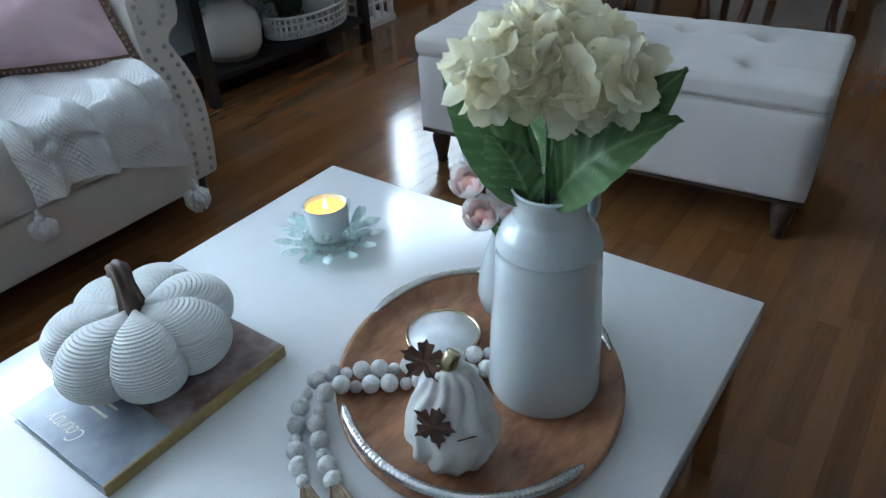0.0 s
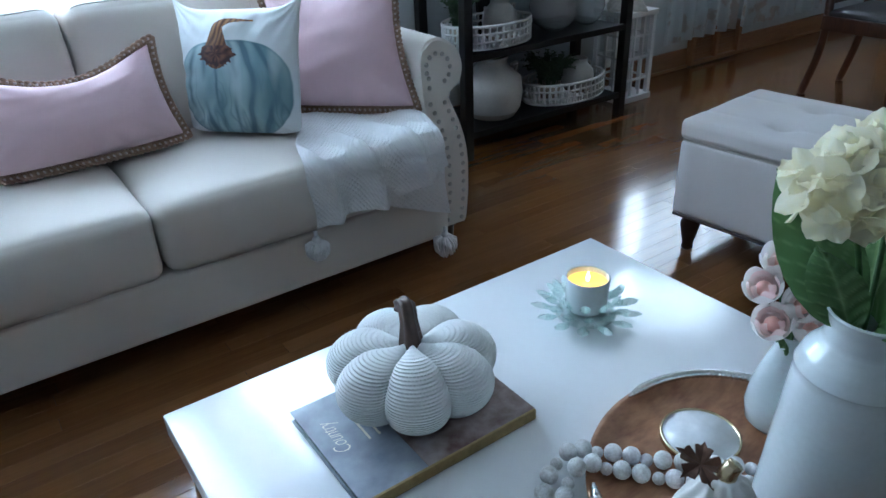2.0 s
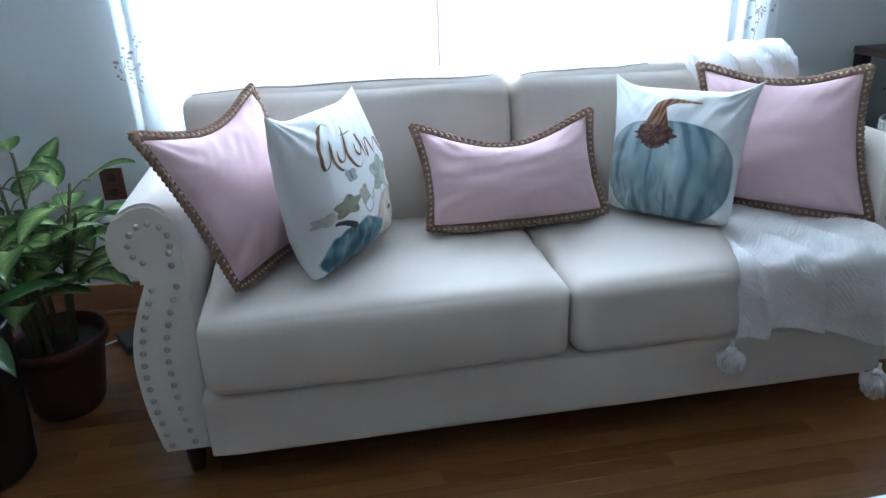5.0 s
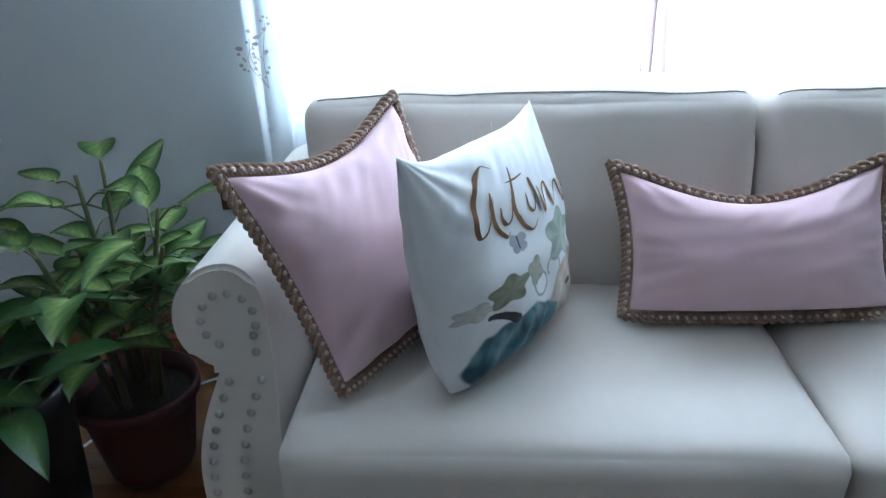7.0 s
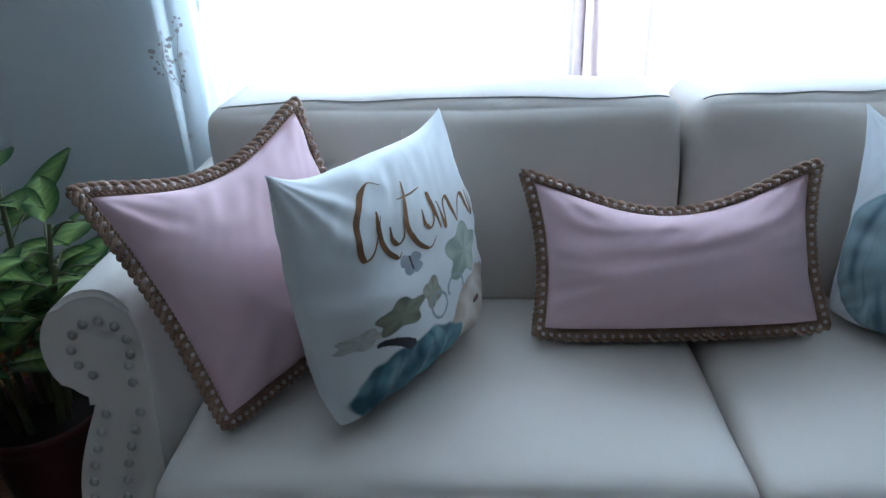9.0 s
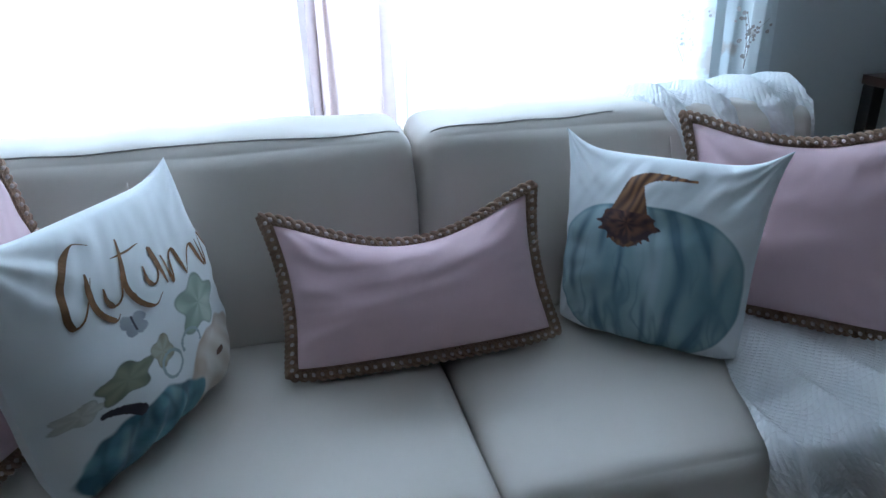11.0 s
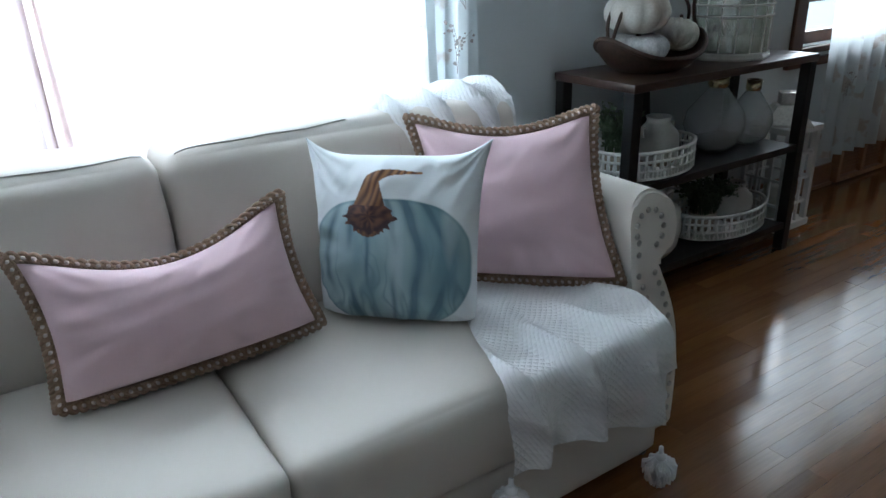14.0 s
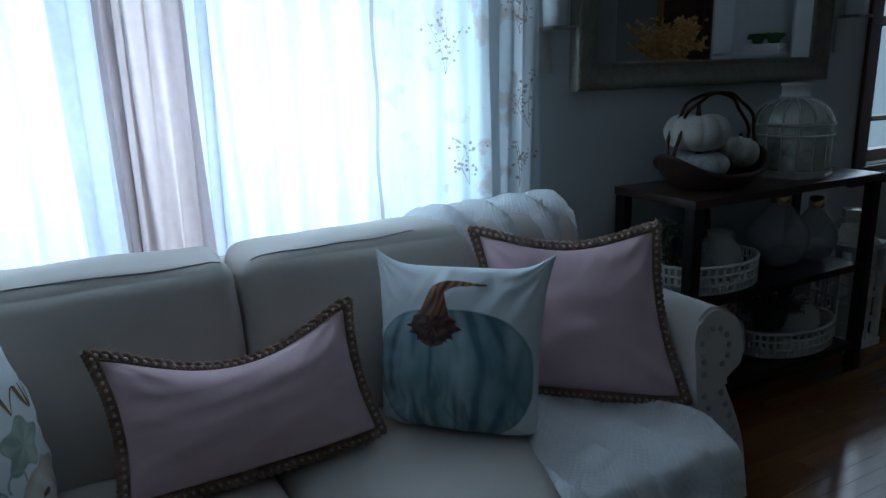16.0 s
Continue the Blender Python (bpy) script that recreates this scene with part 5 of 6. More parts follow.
flower_head(VX - 0.022, VY + 0.050, 0.918, 0.058, 44, 1)
flower_head(VX + 0.028, VY - 0.040, 0.908, 0.060, 46, 2)
flower_head(VX + 0.030, VY + 0.022, 0.934, 0.056, 42, 3)


def broad_leaf(name, base, tip, width, side, mat, parent, bend=0.03, veins=8, nu=44, nv=22, label="", rip=0.0012, face=False):
    base, tip = Vector(base), Vector(tip)
    way, side = tip - base, Vector(side)
    length = way.length
    way.normalize()
    side = (side.cross(way) if face else side - way * side.dot(way)).normalized()
    up = way.cross(side)

    colors = []

    def at(u, v):
        w = width * math.sin(math.pi * min(0.985, 0.04 + 0.96 * u ** 0.8)) ** 0.8 * (v - 0.5)
        fold = abs(v - 0.5) * 2
        vein = max(0.0, 1 - fold * 9) + max(0.0, math.sin((u * veins - fold * 1.5) * 6.283)) ** 14 * 0.6
        tone = 0.5 + 0.5 * noise.noise(Vector((u * 3 + base[0] * 50, v * 3, base[2] * 40)))
        colors.append(mixc(mixc((0.075, 0.155, 0.05), (0.13, 0.24, 0.085), tone), (0.24, 0.36, 0.16), min(1, vein)))
        return base + way * (length * u) + side * w + up * (bend * math.sin(math.pi * u) + 0.12 * width * fold * fold + rip * math.sin((u * veins - fold * 1.5) * 6.283))

    geo = sheet(at, nu, nv)
    return part(name, geo, veined_leaf, parent, label, colors=np.array(colors))


jz = TRZ + 0.318
FACE = (-0.75, -0.42, 0.35)
broad_leaf("leaf", (VX - 0.02, VY + 0.02, jz), (VX - 0.040, VY + 0.125, jz + 0.175), 0.095, (-0.75, -0.15, 0.25), leaf_green, bouquet, -0.02, face=True)
broad_leaf("leaf", (VX - 0.01, VY - 0.012, jz + 0.01), (VX + 0.01, VY - 0.150, jz + 0.135), 0.105, (-0.5, -0.35, 0.95), leaf_green, bouquet, 0.032, face=True)
broad_leaf("leaf", (VX - 0.025, VY + 0.012, jz), (VX - 0.060, VY + 0.055, jz + 0.105), 0.065, (-0.6, 0.1, 0.6), leaf_green, bouquet, -0.015, face=True)
broad_leaf("leaf", (VX + 0.02, VY - 0.02, jz + 0.05), (VX + 0.06, VY - 0.130, jz + 0.175), 0.075, FACE, leaf_green, bouquet, 0.02, face=True)
broad_leaf("leaf", (VX + 0.02, VY + 0.02, jz), (VX + 0.12, VY + 0.07, jz + 0.15), 0.10, (0.3, -0.7, 0.3), leaf_green, bouquet, 0.02)
for dx, dy, hx, hy in ((-0.01, 0.01, -0.022, 0.052), (0.008, -0.008, 0.028, -0.042), (0.01, 0.01, 0.045, 0.035)):
    part("stem", tube(smooth_line([(VX + dx, VY + dy, TRZ + 0.1), (VX + dx, VY + dy, jz), (VX + hx, VY + hy, 0.925)], 6), 0.0035, 7), leaf_green, bouquet)

# the bud vase with roses
UX, UY = 0.580, -1.394
bud_vase = thing("bud_vase", (UX, UY, TRZ), "small white teardrop vase on the tray", "vase")
prof = [(0.001, 0.0), (0.028, 0.0), (0.041, 0.015), (0.046, 0.045), (0.042, 0.08), (0.031, 0.12), (0.021, 0.15), (0.019, 0.165), (0.023, 0.178), (0.020, 0.179), (0.016, 0.16)]
part("body", lathe(prof, (UX, UY, TRZ), 32), ceramic, bud_vase)
roses = thing("rose_bunch", (UX, UY, TRZ + 0.14), "small bunch of pink and peach silk roses", "flowers")
rn = random.Random(9)
for dx, dy, dz, mat in ((-0.035, 0.03, 0.045, rose_pink), (0.0, 0.035, 0.065, rose_pale), (-0.045, 0.005, 0.01, rose_pink), (-0.015, -0.01, 0.03, rose_pale), (0.02, 0.015, 0.05, rose_pink), (-0.01, -0.025, 0.0, rose_pale)):
    c = Vector((UX + dx * 1.1, UY + dy * 1.1, TRZ + 0.195 + dz * 1.15))
    tilt = Matrix.Translation(c) @ Vector((dx * 9 - 0.35, dy * 6 - 0.25, 1)).normalized().to_track_quat("Z", "Y").to_matrix().to_4x4()
    rose = part("rose", moved(ball((0, 0, 0.017), 0.0115, 14), tilt), rose_core, roses, "deep pink rose heart")
    for ring, (num, r, top, tone) in enumerate(((3, 0.0175, 2.65, rose_pink), (4, 0.0230, 2.3, mat), (5, 0.0285, 2.0, rose_pale))):
        for k in range(num):
            a = 6.283 * k / num + ring * 0.7

            def at(u, v, a=a, r=r, top=top):
                w = (v - 0.5) * 1.9 * math.sin(0.7 + 1.9 * u)
                b = 0.25 + (top - 0.25) * u * (1 - 0.25 * (2 * v - 1) ** 2)
                return (r * math.sin(b) * math.cos(a + w), r * math.sin(b) * math.sin(a + w), r * (1 - math.cos(b)) * 1.0)

            part("petal", moved(sheet(at, 6, 6), tilt), tone, rose)
    part("stem", tube(smooth_line([(UX, UY, TRZ + 0.08), (UX + dx * 0.3, UY + dy * 0.3, TRZ + 0.15), c], 5), 0.0022, 6), leaf_green, roses)
broad_leaf("leaf", (UX, UY, TRZ + 0.17), (UX - 0.050, UY - 0.02, TRZ + 0.185), 0.035, (0.2, 0.5, 0.5), leaf_green, roses, 0.005)


# ---- on the console shelf ----
wicker = surf("dark_wicker", (0.075, 0.038, 0.024), 0.6, vary=0.5, scale=60, bump=0.4)
gourd_white = surf("painted_pumpkin", (0.66, 0.63, 0.57), 0.7, other=(0.50, 0.46, 0.40), scale=14, fine=120, bump=0.15)
gourd_grey = surf("speckled_pumpkin", (0.70, 0.70, 0.68), 0.6, other=(0.36, 0.37, 0.38), scale=45, fine=160, bump=0.1)
pierced = surf("white_openwork", (0.74, 0.72, 0.68), 0.6, vary=0.12, scale=30, bump=0.15)
stoneware = surf("cream_stoneware", (0.62, 0.59, 0.54), 0.45, vary=0.12, scale=14, bump=0.1)
clay = surf("raw_clay", (0.48, 0.40, 0.32), 0.8, vary=0.2, scale=30)
herb = surf("grey_green_herb", (0.10, 0.15, 0.08), 0.7, other=(0.045, 0.075, 0.04), scale=30, bump=0.1)
smoke_glass = glass("clear_vase_glass", (0.93, 0.95, 0.95), 0.02, 1.25)
smoke_glass.node_tree.nodes["Principled BSDF"].inputs["Transmission Weight"].default_value = 0.8
STZ = 0.863

basket = thing("wicker_basket", (1.81, 0.87, STZ), "dark brown wicker basket with a tall arched handle", "basket")


def boat(inner):
    def at(u, v):
        a = u * 2 * math.pi
        k = 0.35 + 0.65 * v ** 0.6 - (0.03 if inner else 0)
        x, y = 0.24 * k * math.cos(a), 0.15 * k * math.sin(a)
        rise = 0.055 + 0.075 * abs(math.cos(a)) ** 3
        return (1.81 + x, 0.87 + y, STZ + rise * v ** 1.6 + (0.004 if inner else 0) + 0.0025 * math.sin(u * 190) * math.sin(v * 60))

    return sheet(at, 96, 22, wrap_u=True)


part("bowl", join(boat(False), boat(True), lathe([(0.0005, 0.001), (0.1, 0.001)], (1.81, 0.87, STZ), 24)), wicker, basket, "woven boat-shaped bowl")
rim = [(1.81 + 0.24 * math.cos(a), 0.87 + 0.15 * math.sin(a), STZ + 0.057 + 0.075 * abs(math.cos(a)) ** 3) for a in [k * 6.283 / 60 for k in range(60)]]
part("rim", tube(rim, 0.009, 8, True), wicker, basket)
for off in (-0.012, 0.012):
    arch = [(1.815 + 0.215 * math.cos(a), 0.87 + off * 1.5 + 0.008 * math.sin(a * 9 + off * 100), STZ + 0.09 + 0.255 * math.sin(a) ** 0.8) for a in [math.pi * k / 30 for k in range(31)]]
    part("handle", tube(arch, 0.0065, 7), wicker, basket, "twisted twig handle")


def small_pumpkin(x, y, z, r, h, mat, label, tilt=(0, 0), lobes=10):
    t = thing("small_pumpkin", (x, y, z), label, "pumpkin", "pumpkins in the basket")
    m = Matrix.Translation((x, y, z)) @ pose(0, 0, 0, tilt[0], tilt[1], 20)
    part("body", moved(sheet(pumpkin_skin(lobes, r, h, 0.3, 0, 0.10), 80, 28, wrap_u=True), m), mat, t)
    part("stem", moved(tube(smooth_line([(0, 0, h * 0.7), (0.004, 0, h * 0.95), (0.014, 0.004, h * 1.16)], 4), lambda q: 0.013 - 0.007 * q, 8), m), stem_brown, t, "dry brown stem")
    return t


small_pumpkin(1.725, 0.86, STZ + 0.035, 0.115, 0.11, gourd_grey, "small grey speckled pumpkin in the basket")
small_pumpkin(1.725, 0.87, STZ + 0.138, 0.118, 0.145, gourd_white, "cream painted pumpkin stacked on another")
small_pumpkin(1.935, 0.87, STZ + 0.065, 0.082, 0.115, gourd_white, "small cream pumpkin tilted in the basket", (0, 24))

CX, CY = 2.29, 0.89
terrarium = thing("glass_terrarium", (CX, CY, STZ), "pale wire and glass cloche with small pumpkins inside", "terrarium")
part("base", lathe([(0.0005, 0.0), (0.158, 0.0), (0.163, 0.010), (0.156, 0.020), (0.0005, 0.020)], (CX, CY, STZ), 8), stoneware, terrarium, "pale washed wooden base", smooth=False)
prof = [(0.148, 0.022), (0.150, 0.16), (0.150, 0.21), (0.138, 0.25), (0.108, 0.282), (0.068, 0.300), (0.05, 0.304)]
glass_prof = prof + [(r - 0.004, z - 0.003) for r, z in prof[::-1]]
tinted = clear("tinted_glass", (0.88, 0.89, 0.85), 0.62, 0.22)
dome = part("glass_dome", lathe(glass_prof, (CX, CY, STZ), 32), tinted, terrarium, "hazy clear glass")
dome.visible_shadow = False
for k in range(16):
    a = 2 * math.pi * k / 16
    part("frame_wire", tube(smooth_line([(CX + r * 1.02 * math.cos(a), CY + r * 1.02 * math.sin(a), STZ + z) for r, z in prof], 3), 0.0026, 5), pierced, terrarium, "pale metal wire")
for z, r in ((0.207, 0.155), (0.165, 0.155), (0.026, 0.154)):
    part("frame_ring", tube([(CX + r * math.cos(k * math.pi / 16), CY + r * math.sin(k * math.pi / 16), STZ + z) for k in range(32)], 0.0042, 6, True), pierced, terrarium)
part("cap", lathe([(0.0005, 0.304), (0.058, 0.304), (0.060, 0.314), (0.052, 0.318), (0.052, 0.35), (0.058, 0.354), (0.055, 0.362), (0.0005, 0.366)], (CX, CY, STZ), 24), pierced, terrarium, "pale turned cap")
for dx, dy, r in ((-0.07, -0.05, 0.046), (0.02, -0.085, 0.044), (0.085, -0.02, 0.045), (-0.03, 0.05, 0.052), (0.06, 0.07, 0.045)):
    small_pumpkin(CX + dx, CY + dy, STZ + 0.021, r, r * 1.6, gourd_white, "tiny cream pumpkin inside the glass cloche")
for dx, dy, r in ((-0.03, -0.03, 0.044), (0.05, 0.0, 0.042)):
    small_pumpkin(CX + dx, CY + dy, STZ + 0.082, r, r * 1.6, gourd_white, "tiny cream pumpkin piled on others in the cloche")


def sprigs(name, x, y, z, r, h, n, parent, seed, mat=herb, leaf=0.016):
    rn = random.Random(seed)
    geos = []
    for _ in range(n):
        a, q = rn.random() * 6.283, r * rn.random() ** 0.5
        tip = Vector((x + q * 1.3 * math.cos(a), y + q * 1.3 * math.sin(a), z + h * rn.uniform(0.6, 1)))
        line = smooth_line([(x + q * 0.5 * math.cos(a), y + q * 0.5 * math.sin(a), z), ((x + tip.x) / 2, (y + tip.y) / 2, z + h * 0.55), tip], 5)
        geos.append(tube(line, 0.0012, 4))
        for p in line[2:]:
            for _ in range(3):
                d = Vector((rn.uniform(-1, 1), rn.uniform(-1, 1), rn.uniform(-0.2, 0.9))).normalized()
                s = d.orthogonal().normalized() * leaf * 0.3
                geos.append(([p, p + d * leaf * 0.5 + s, p + d * leaf, p + d * leaf * 0.5 - s], [(0, 1, 2, 3)]))
    return part(name, join(*geos), mat, parent, smooth=False)


def openwork_basket(x, y, z, rx, ry, h, label):
    t = thing("openwork_basket", (x, y, z), label, "basket", "white openwork baskets")
    oval = lambda k, n, zz, s=1.0: (x + rx * s * math.cos(6.2832 * k / n), y + ry * s * math.sin(6.2832 * k / n), z + zz)
    part("bottom", ([oval(k, 40, 0.002) for k in range(40)] + [oval(k, 40, 0.006) for k in range(40)], [tuple(range(39, -1, -1)), tuple(range(40, 80))] + [(k, (k + 1) % 40, 40 + (k + 1) % 40, 40 + k) for k in range(40)]), pierced, t, smooth=False)
    for zz in (0.008, h * 0.36, h * 0.68, h):
        part("band", tube([oval(k, 60, zz) for k in range(60)], 0.0055 if zz != h else 0.007, 6, True), pierced, t)
    n = 84
    for k in range(n):
        lo, hi = oval(k, n, 0.008), oval(k + 0.62 * (1 if k % 2 else -1), n, h)
        part("bar", tube([lo, hi], 0.0052, 5), pierced, t)
    part("band", ([oval(k, 60, zz, 0.985) for zz in (0.006, h * 0.18) for k in range(60)], [(k, (k + 1) % 60, 60 + (k + 1) % 60, 60 + k) for k in range(60)]), pierced, t)
    return t


def jar(x, y, z, r, h, label, neck=0.62):
    t = thing("stoneware_jar", (x, y, z), label, "jar")
    part("body", lathe([(0.0005, 0.0), (r * 0.72, 0.0), (r * 0.92, h * 0.15), (r, h * 0.42), (r * 0.93, h * 0.66), (r * neck, h * 0.86), (r * neck * 0.95, h * 0.93), (r * neck * 1.05, h), (r * neck * 0.85, h), (r * neck * 0.8, h * 0.8)], (x, y, z), 32), stoneware, t)
    part("foot", lathe([(r * 0.725, -0.0005), (r * 0.80, h * 0.05), (r * 0.865, h * 0.10), (r * 0.87, h * 0.105)], (x, y, z), 32), clay, t, "unglazed clay foot")
    for s in (-1, 1):
        part("handle", tube(smooth_line([(x + s * r * 0.8, y, z + h * 0.78), (x + s * r * 1.05, y, z + h * 0.8), (x + s * r * 0.98, y, z + h * 0.62)], 5), r * 0.07, 7), stoneware, t)
    return t


MID, LOW = 0.490, 0.135
openwork_basket(1.80, 0.86, MID, 0.235, 0.15, 0.105, "round white openwork metal basket holding a jar")
jar(1.885, 0.87, MID + 0.007, 0.085, 0.185, "small cream stoneware jar inside a basket", 0.55)
t = thing("potted_herb", (1.66, 0.88, MID + 0.007), "grey-green faux herb plant in a basket", "plant")
part("pot", lathe([(0.0005, 0.0), (0.04, 0.0), (0.05, 0.075), (0.045, 0.075), (0.0005, 0.06)], (1.66, 0.88, MID + 0.007), 20), clay, t)
sprigs("foliage", 1.66, 0.88, MID + 0.07, 0.075, 0.19, 70, t, 3)
openwork_basket(2.31, 0.855, LOW, 0.250, 0.15, 0.105, "round white openwork metal basket holding faux greenery")
jar(2.425, 0.87, LOW + 0.007, 0.085, 0.17, "small cream stoneware jar inside a basket", 0.55)
t = thing("potted_herb", (2.22, 0.87, LOW + 0.007), "grey-green faux herb plant in a basket", "plant")
part("pot", lathe([(0.0005, 0.0), (0.05, 0.0), (0.06, 0.075), (0.055, 0.075), (0.0005, 0.06)], (2.22, 0.87, LOW + 0.007), 20), clay, t)
sprigs("foliage", 2.22, 0.87, LOW + 0.07, 0.11, 0.16, 110, t, 4)
jar(1.83, 0.86, LOW, 0.150, 0.285, "large cream stoneware crock with a clay foot", 0.5)


def flask(x, y, z, r, h, neck_mat, label):
    t = thing("glass_flask", (x, y, z), label, "vase", "glass flasks on the shelf")
    prof = [(0.0005, 0.0), (r * 0.45, 0.0), (r * 0.8, h * 0.12), (r, h * 0.34), (r * 0.9, h * 0.52), (r * 0.5, h * 0.72), (r * 0.27, h * 0.84), (r * 0.26, h * 0.9)]
    part("body", lathe(prof + [(max(0.0005, q - 0.003), zz + (0.004 if zz < 0.01 else 0)) for q, zz in prof[::-1]], (x, y, z), 36), smoke_glass, t, "clear glass body")
    part("collar", lathe([(r * 0.29, h * 0.83), (r * 0.33, h * 0.86), (r * 0.32, h), (r * 0.25, h), (r * 0.25, h * 0.9)], (x, y, z), 24), neck_mat, t, "brushed gold collar")


flask(2.23, 0.87, MID, 0.125, 0.315, gold, "round clear glass flask with gold neck")
flask(2.44, 0.85, MID, 0.095, 0.27, gold, "teardrop clear glass flask with gold neck")
t = thing("dark_picture_frame", (1.93, 1.02, MID), "small black picture frame leaning at the back", "picture frame")
part("frame", moved(block(-0.07, 0.07, -0.008, 0.008, 0.0, 0.26, 0.003), Matrix.Translation((1.93, 1.0, MID)) @ Matrix.Rotation(-0.12, 4, "X")), black_metal, t, smooth=False)

# ---- the floor lantern ----
FX, FY = 2.85, 0.94
lantern = thing("lantern", (FX, FY, 0), "white wooden floor lantern with metal cap", "lantern")
part("base", block(FX - 0.125, FX + 0.125, FY - 0.125, FY + 0.125, 0.0, 0.035, 0.004), white_frame, lantern, smooth=False)
part("top_plate", block(FX - 0.125, FX + 0.125, FY - 0.125, FY + 0.125, 0.47, 0.50, 0.004), white_frame, lantern, smooth=False)
for sx in (-1, 1):
    for sy in (-1, 1):
        part("post", block(FX + sx * 0.105 - 0.013, FX + sx * 0.105 + 0.013, FY + sy * 0.105 - 0.013, FY + sy * 0.105 + 0.013, 0.035, 0.47, 0.002), white_frame, lantern, smooth=False)
for side in range(4):
    m = Matrix.Translation((FX, FY, 0)) @ Matrix.Rotation(side * math.pi / 2, 4, "Z")
    for x in (-0.035, 0.035):
        part("grille_bar", moved(block(x - 0.006, x + 0.006, -0.110, -0.099, 0.035, 0.47), m), white_frame, lantern, smooth=False)
    for z in (0.12, 0.24, 0.36):
        part("grille_bar", moved(block(-0.092, 0.092, -0.1085, -0.1005, z, z + 0.012), m), white_frame, lantern, smooth=False)
part("cap", lathe([(0.15, 0.50), (0.145, 0.51), (0.07, 0.585), (0.05, 0.59), (0.05, 0.64), (0.055, 0.645), (0.0005, 0.65)], (FX, FY, 0), 4), pewter, lantern, "grey metal cap", smooth=False)
part("pillar_candle", lathe([(0.0005, 0.036), (0.045, 0.036), (0.045, 0.19), (0.0005, 0.185)], (FX, FY, 0), 20), stoneware, lantern, "cream pillar candle")

# ---- on the wall ----
champagne = surf("champagne_frame", (0.34, 0.31, 0.25), 0.38, metal=0.6, other=(0.22, 0.19, 0.15), scale=25, fine=120, bump=0.2)
mirror_face = surf("mirror_silver", (0.9, 0.9, 0.9), 0.0, metal=1.0, vary=0.0, bump=0)
MX0, MX1, MZ0, MZ1 = 1.335, 2.76, 1.225, 2.15
mirror = thing("wall_mirror", ((MX0 + MX1) / 2, NORTH - 0.02, MZ0), "large rectangular mirror in a champagne frame", "mirror")
part("glass", block(MX0 + 0.09, MX1 - 0.09, NORTH - 0.022, NORTH - 0.012, MZ0 + 0.09, MZ1 - 0.09), mirror_face, mirror, "silvered mirror glass", smooth=False)
frame_prof = [(0.0, -0.001), (0.0, -0.045), (0.012, -0.052), (0.03, -0.046), (0.075, -0.030), (0.088, -0.036), (0.10, -0.030), (0.10, -0.010)]
for a, b, c, d in (((MX0, MZ0), (MX1, MZ0), (1, 1), (-1, 1)), ((MX1, MZ0), (MX1, MZ1), (-1, 1), (-1, -1)), ((MX1, MZ1), (MX0, MZ1), (-1, -1), (1, -1)), ((MX0, MZ1), (MX0, MZ0), (1, -1), (1, 1))):
    v = [(a[0] + c[0] * q, NORTH + y, a[1] + c[1] * q) for q, y in frame_prof] + [(b[0] + d[0] * q, NORTH + y, b[1] + d[1] * q) for q, y in frame_prof]
    n = len(frame_prof)
    sharp(part("frame_side", (v, [(k, k + 1, n + k + 1, n + k) for k in range(n - 1)]), champagne, mirror), 60)
wave = [(MX0 + 0.008 + 0.004 * math.sin(k * 0.9), NORTH - 0.049, MZ0 + 0.03 + k * 0.012) for k in range(72)]
part("frame_beading", tube(wave, 0.003, 5), pewter, mirror, "wavy silver beading")

for x, z in ((1.215, 1.445), (2.87, 1.50)):
    t = thing("wall_sconce", (x, NORTH - 0.05, z), "white wall sconce with a glass candle cup", "sconce", "sconces beside the mirror")
    part("backplate", block(x - 0.03, x + 0.03, NORTH - 0.016, NORTH - 0.001, z - 0.16, z + 0.25, 0.006), stoneware, t)
    part("bracket", block(x - 0.05, x + 0.05, NORTH - 0.125, NORTH - 0.017, z - 0.012, z, 0.003), pewter, t, "grey metal bracket", smooth=False)
    part("cup", lathe([(0.0005, 0.001), (0.042, 0.001), (0.045, 0.13), (0.041, 0.13), (0.038, 0.012), (0.0005, 0.012)], (x, NORTH - 0.072, z), 24), ceramic, t, "frosted white cup")

outlet = thing("wall_outlet", (-1.36, NORTH - 0.006, 0.51), "dark brown double wall outlet plate", "outlet")
part("plate", block(-1.40, -1.32, NORTH - 0.008, NORTH - 0.001, 0.455, 0.575, 0.003), dark_trim, outlet, smooth=False)
for z in (0.487, 0.540):
    part("socket", block(-1.378, -1.342, NORTH - 0.011, NORTH - 0.0082, z - 0.016, z + 0.016, 0.002), leg_wood, outlet, smooth=False)

# ---- the plants beside the sofa ----
terracotta = surf("maroon_pot", (0.13, 0.035, 0.035), 0.55, vary=0.3, scale=8, bump=0.1)
soil = surf("potting_soil", (0.035, 0.024, 0.018), 0.95, vary=0.5, scale=60, bump=0.8, depth=0.006)
cane = surf("green_cane", (0.10, 0.14, 0.05), 0.6, other=(0.16, 0.13, 0.08), scale=30, bump=0.2)


dumbcane_leaf = variegated("dumbcane_leaf")


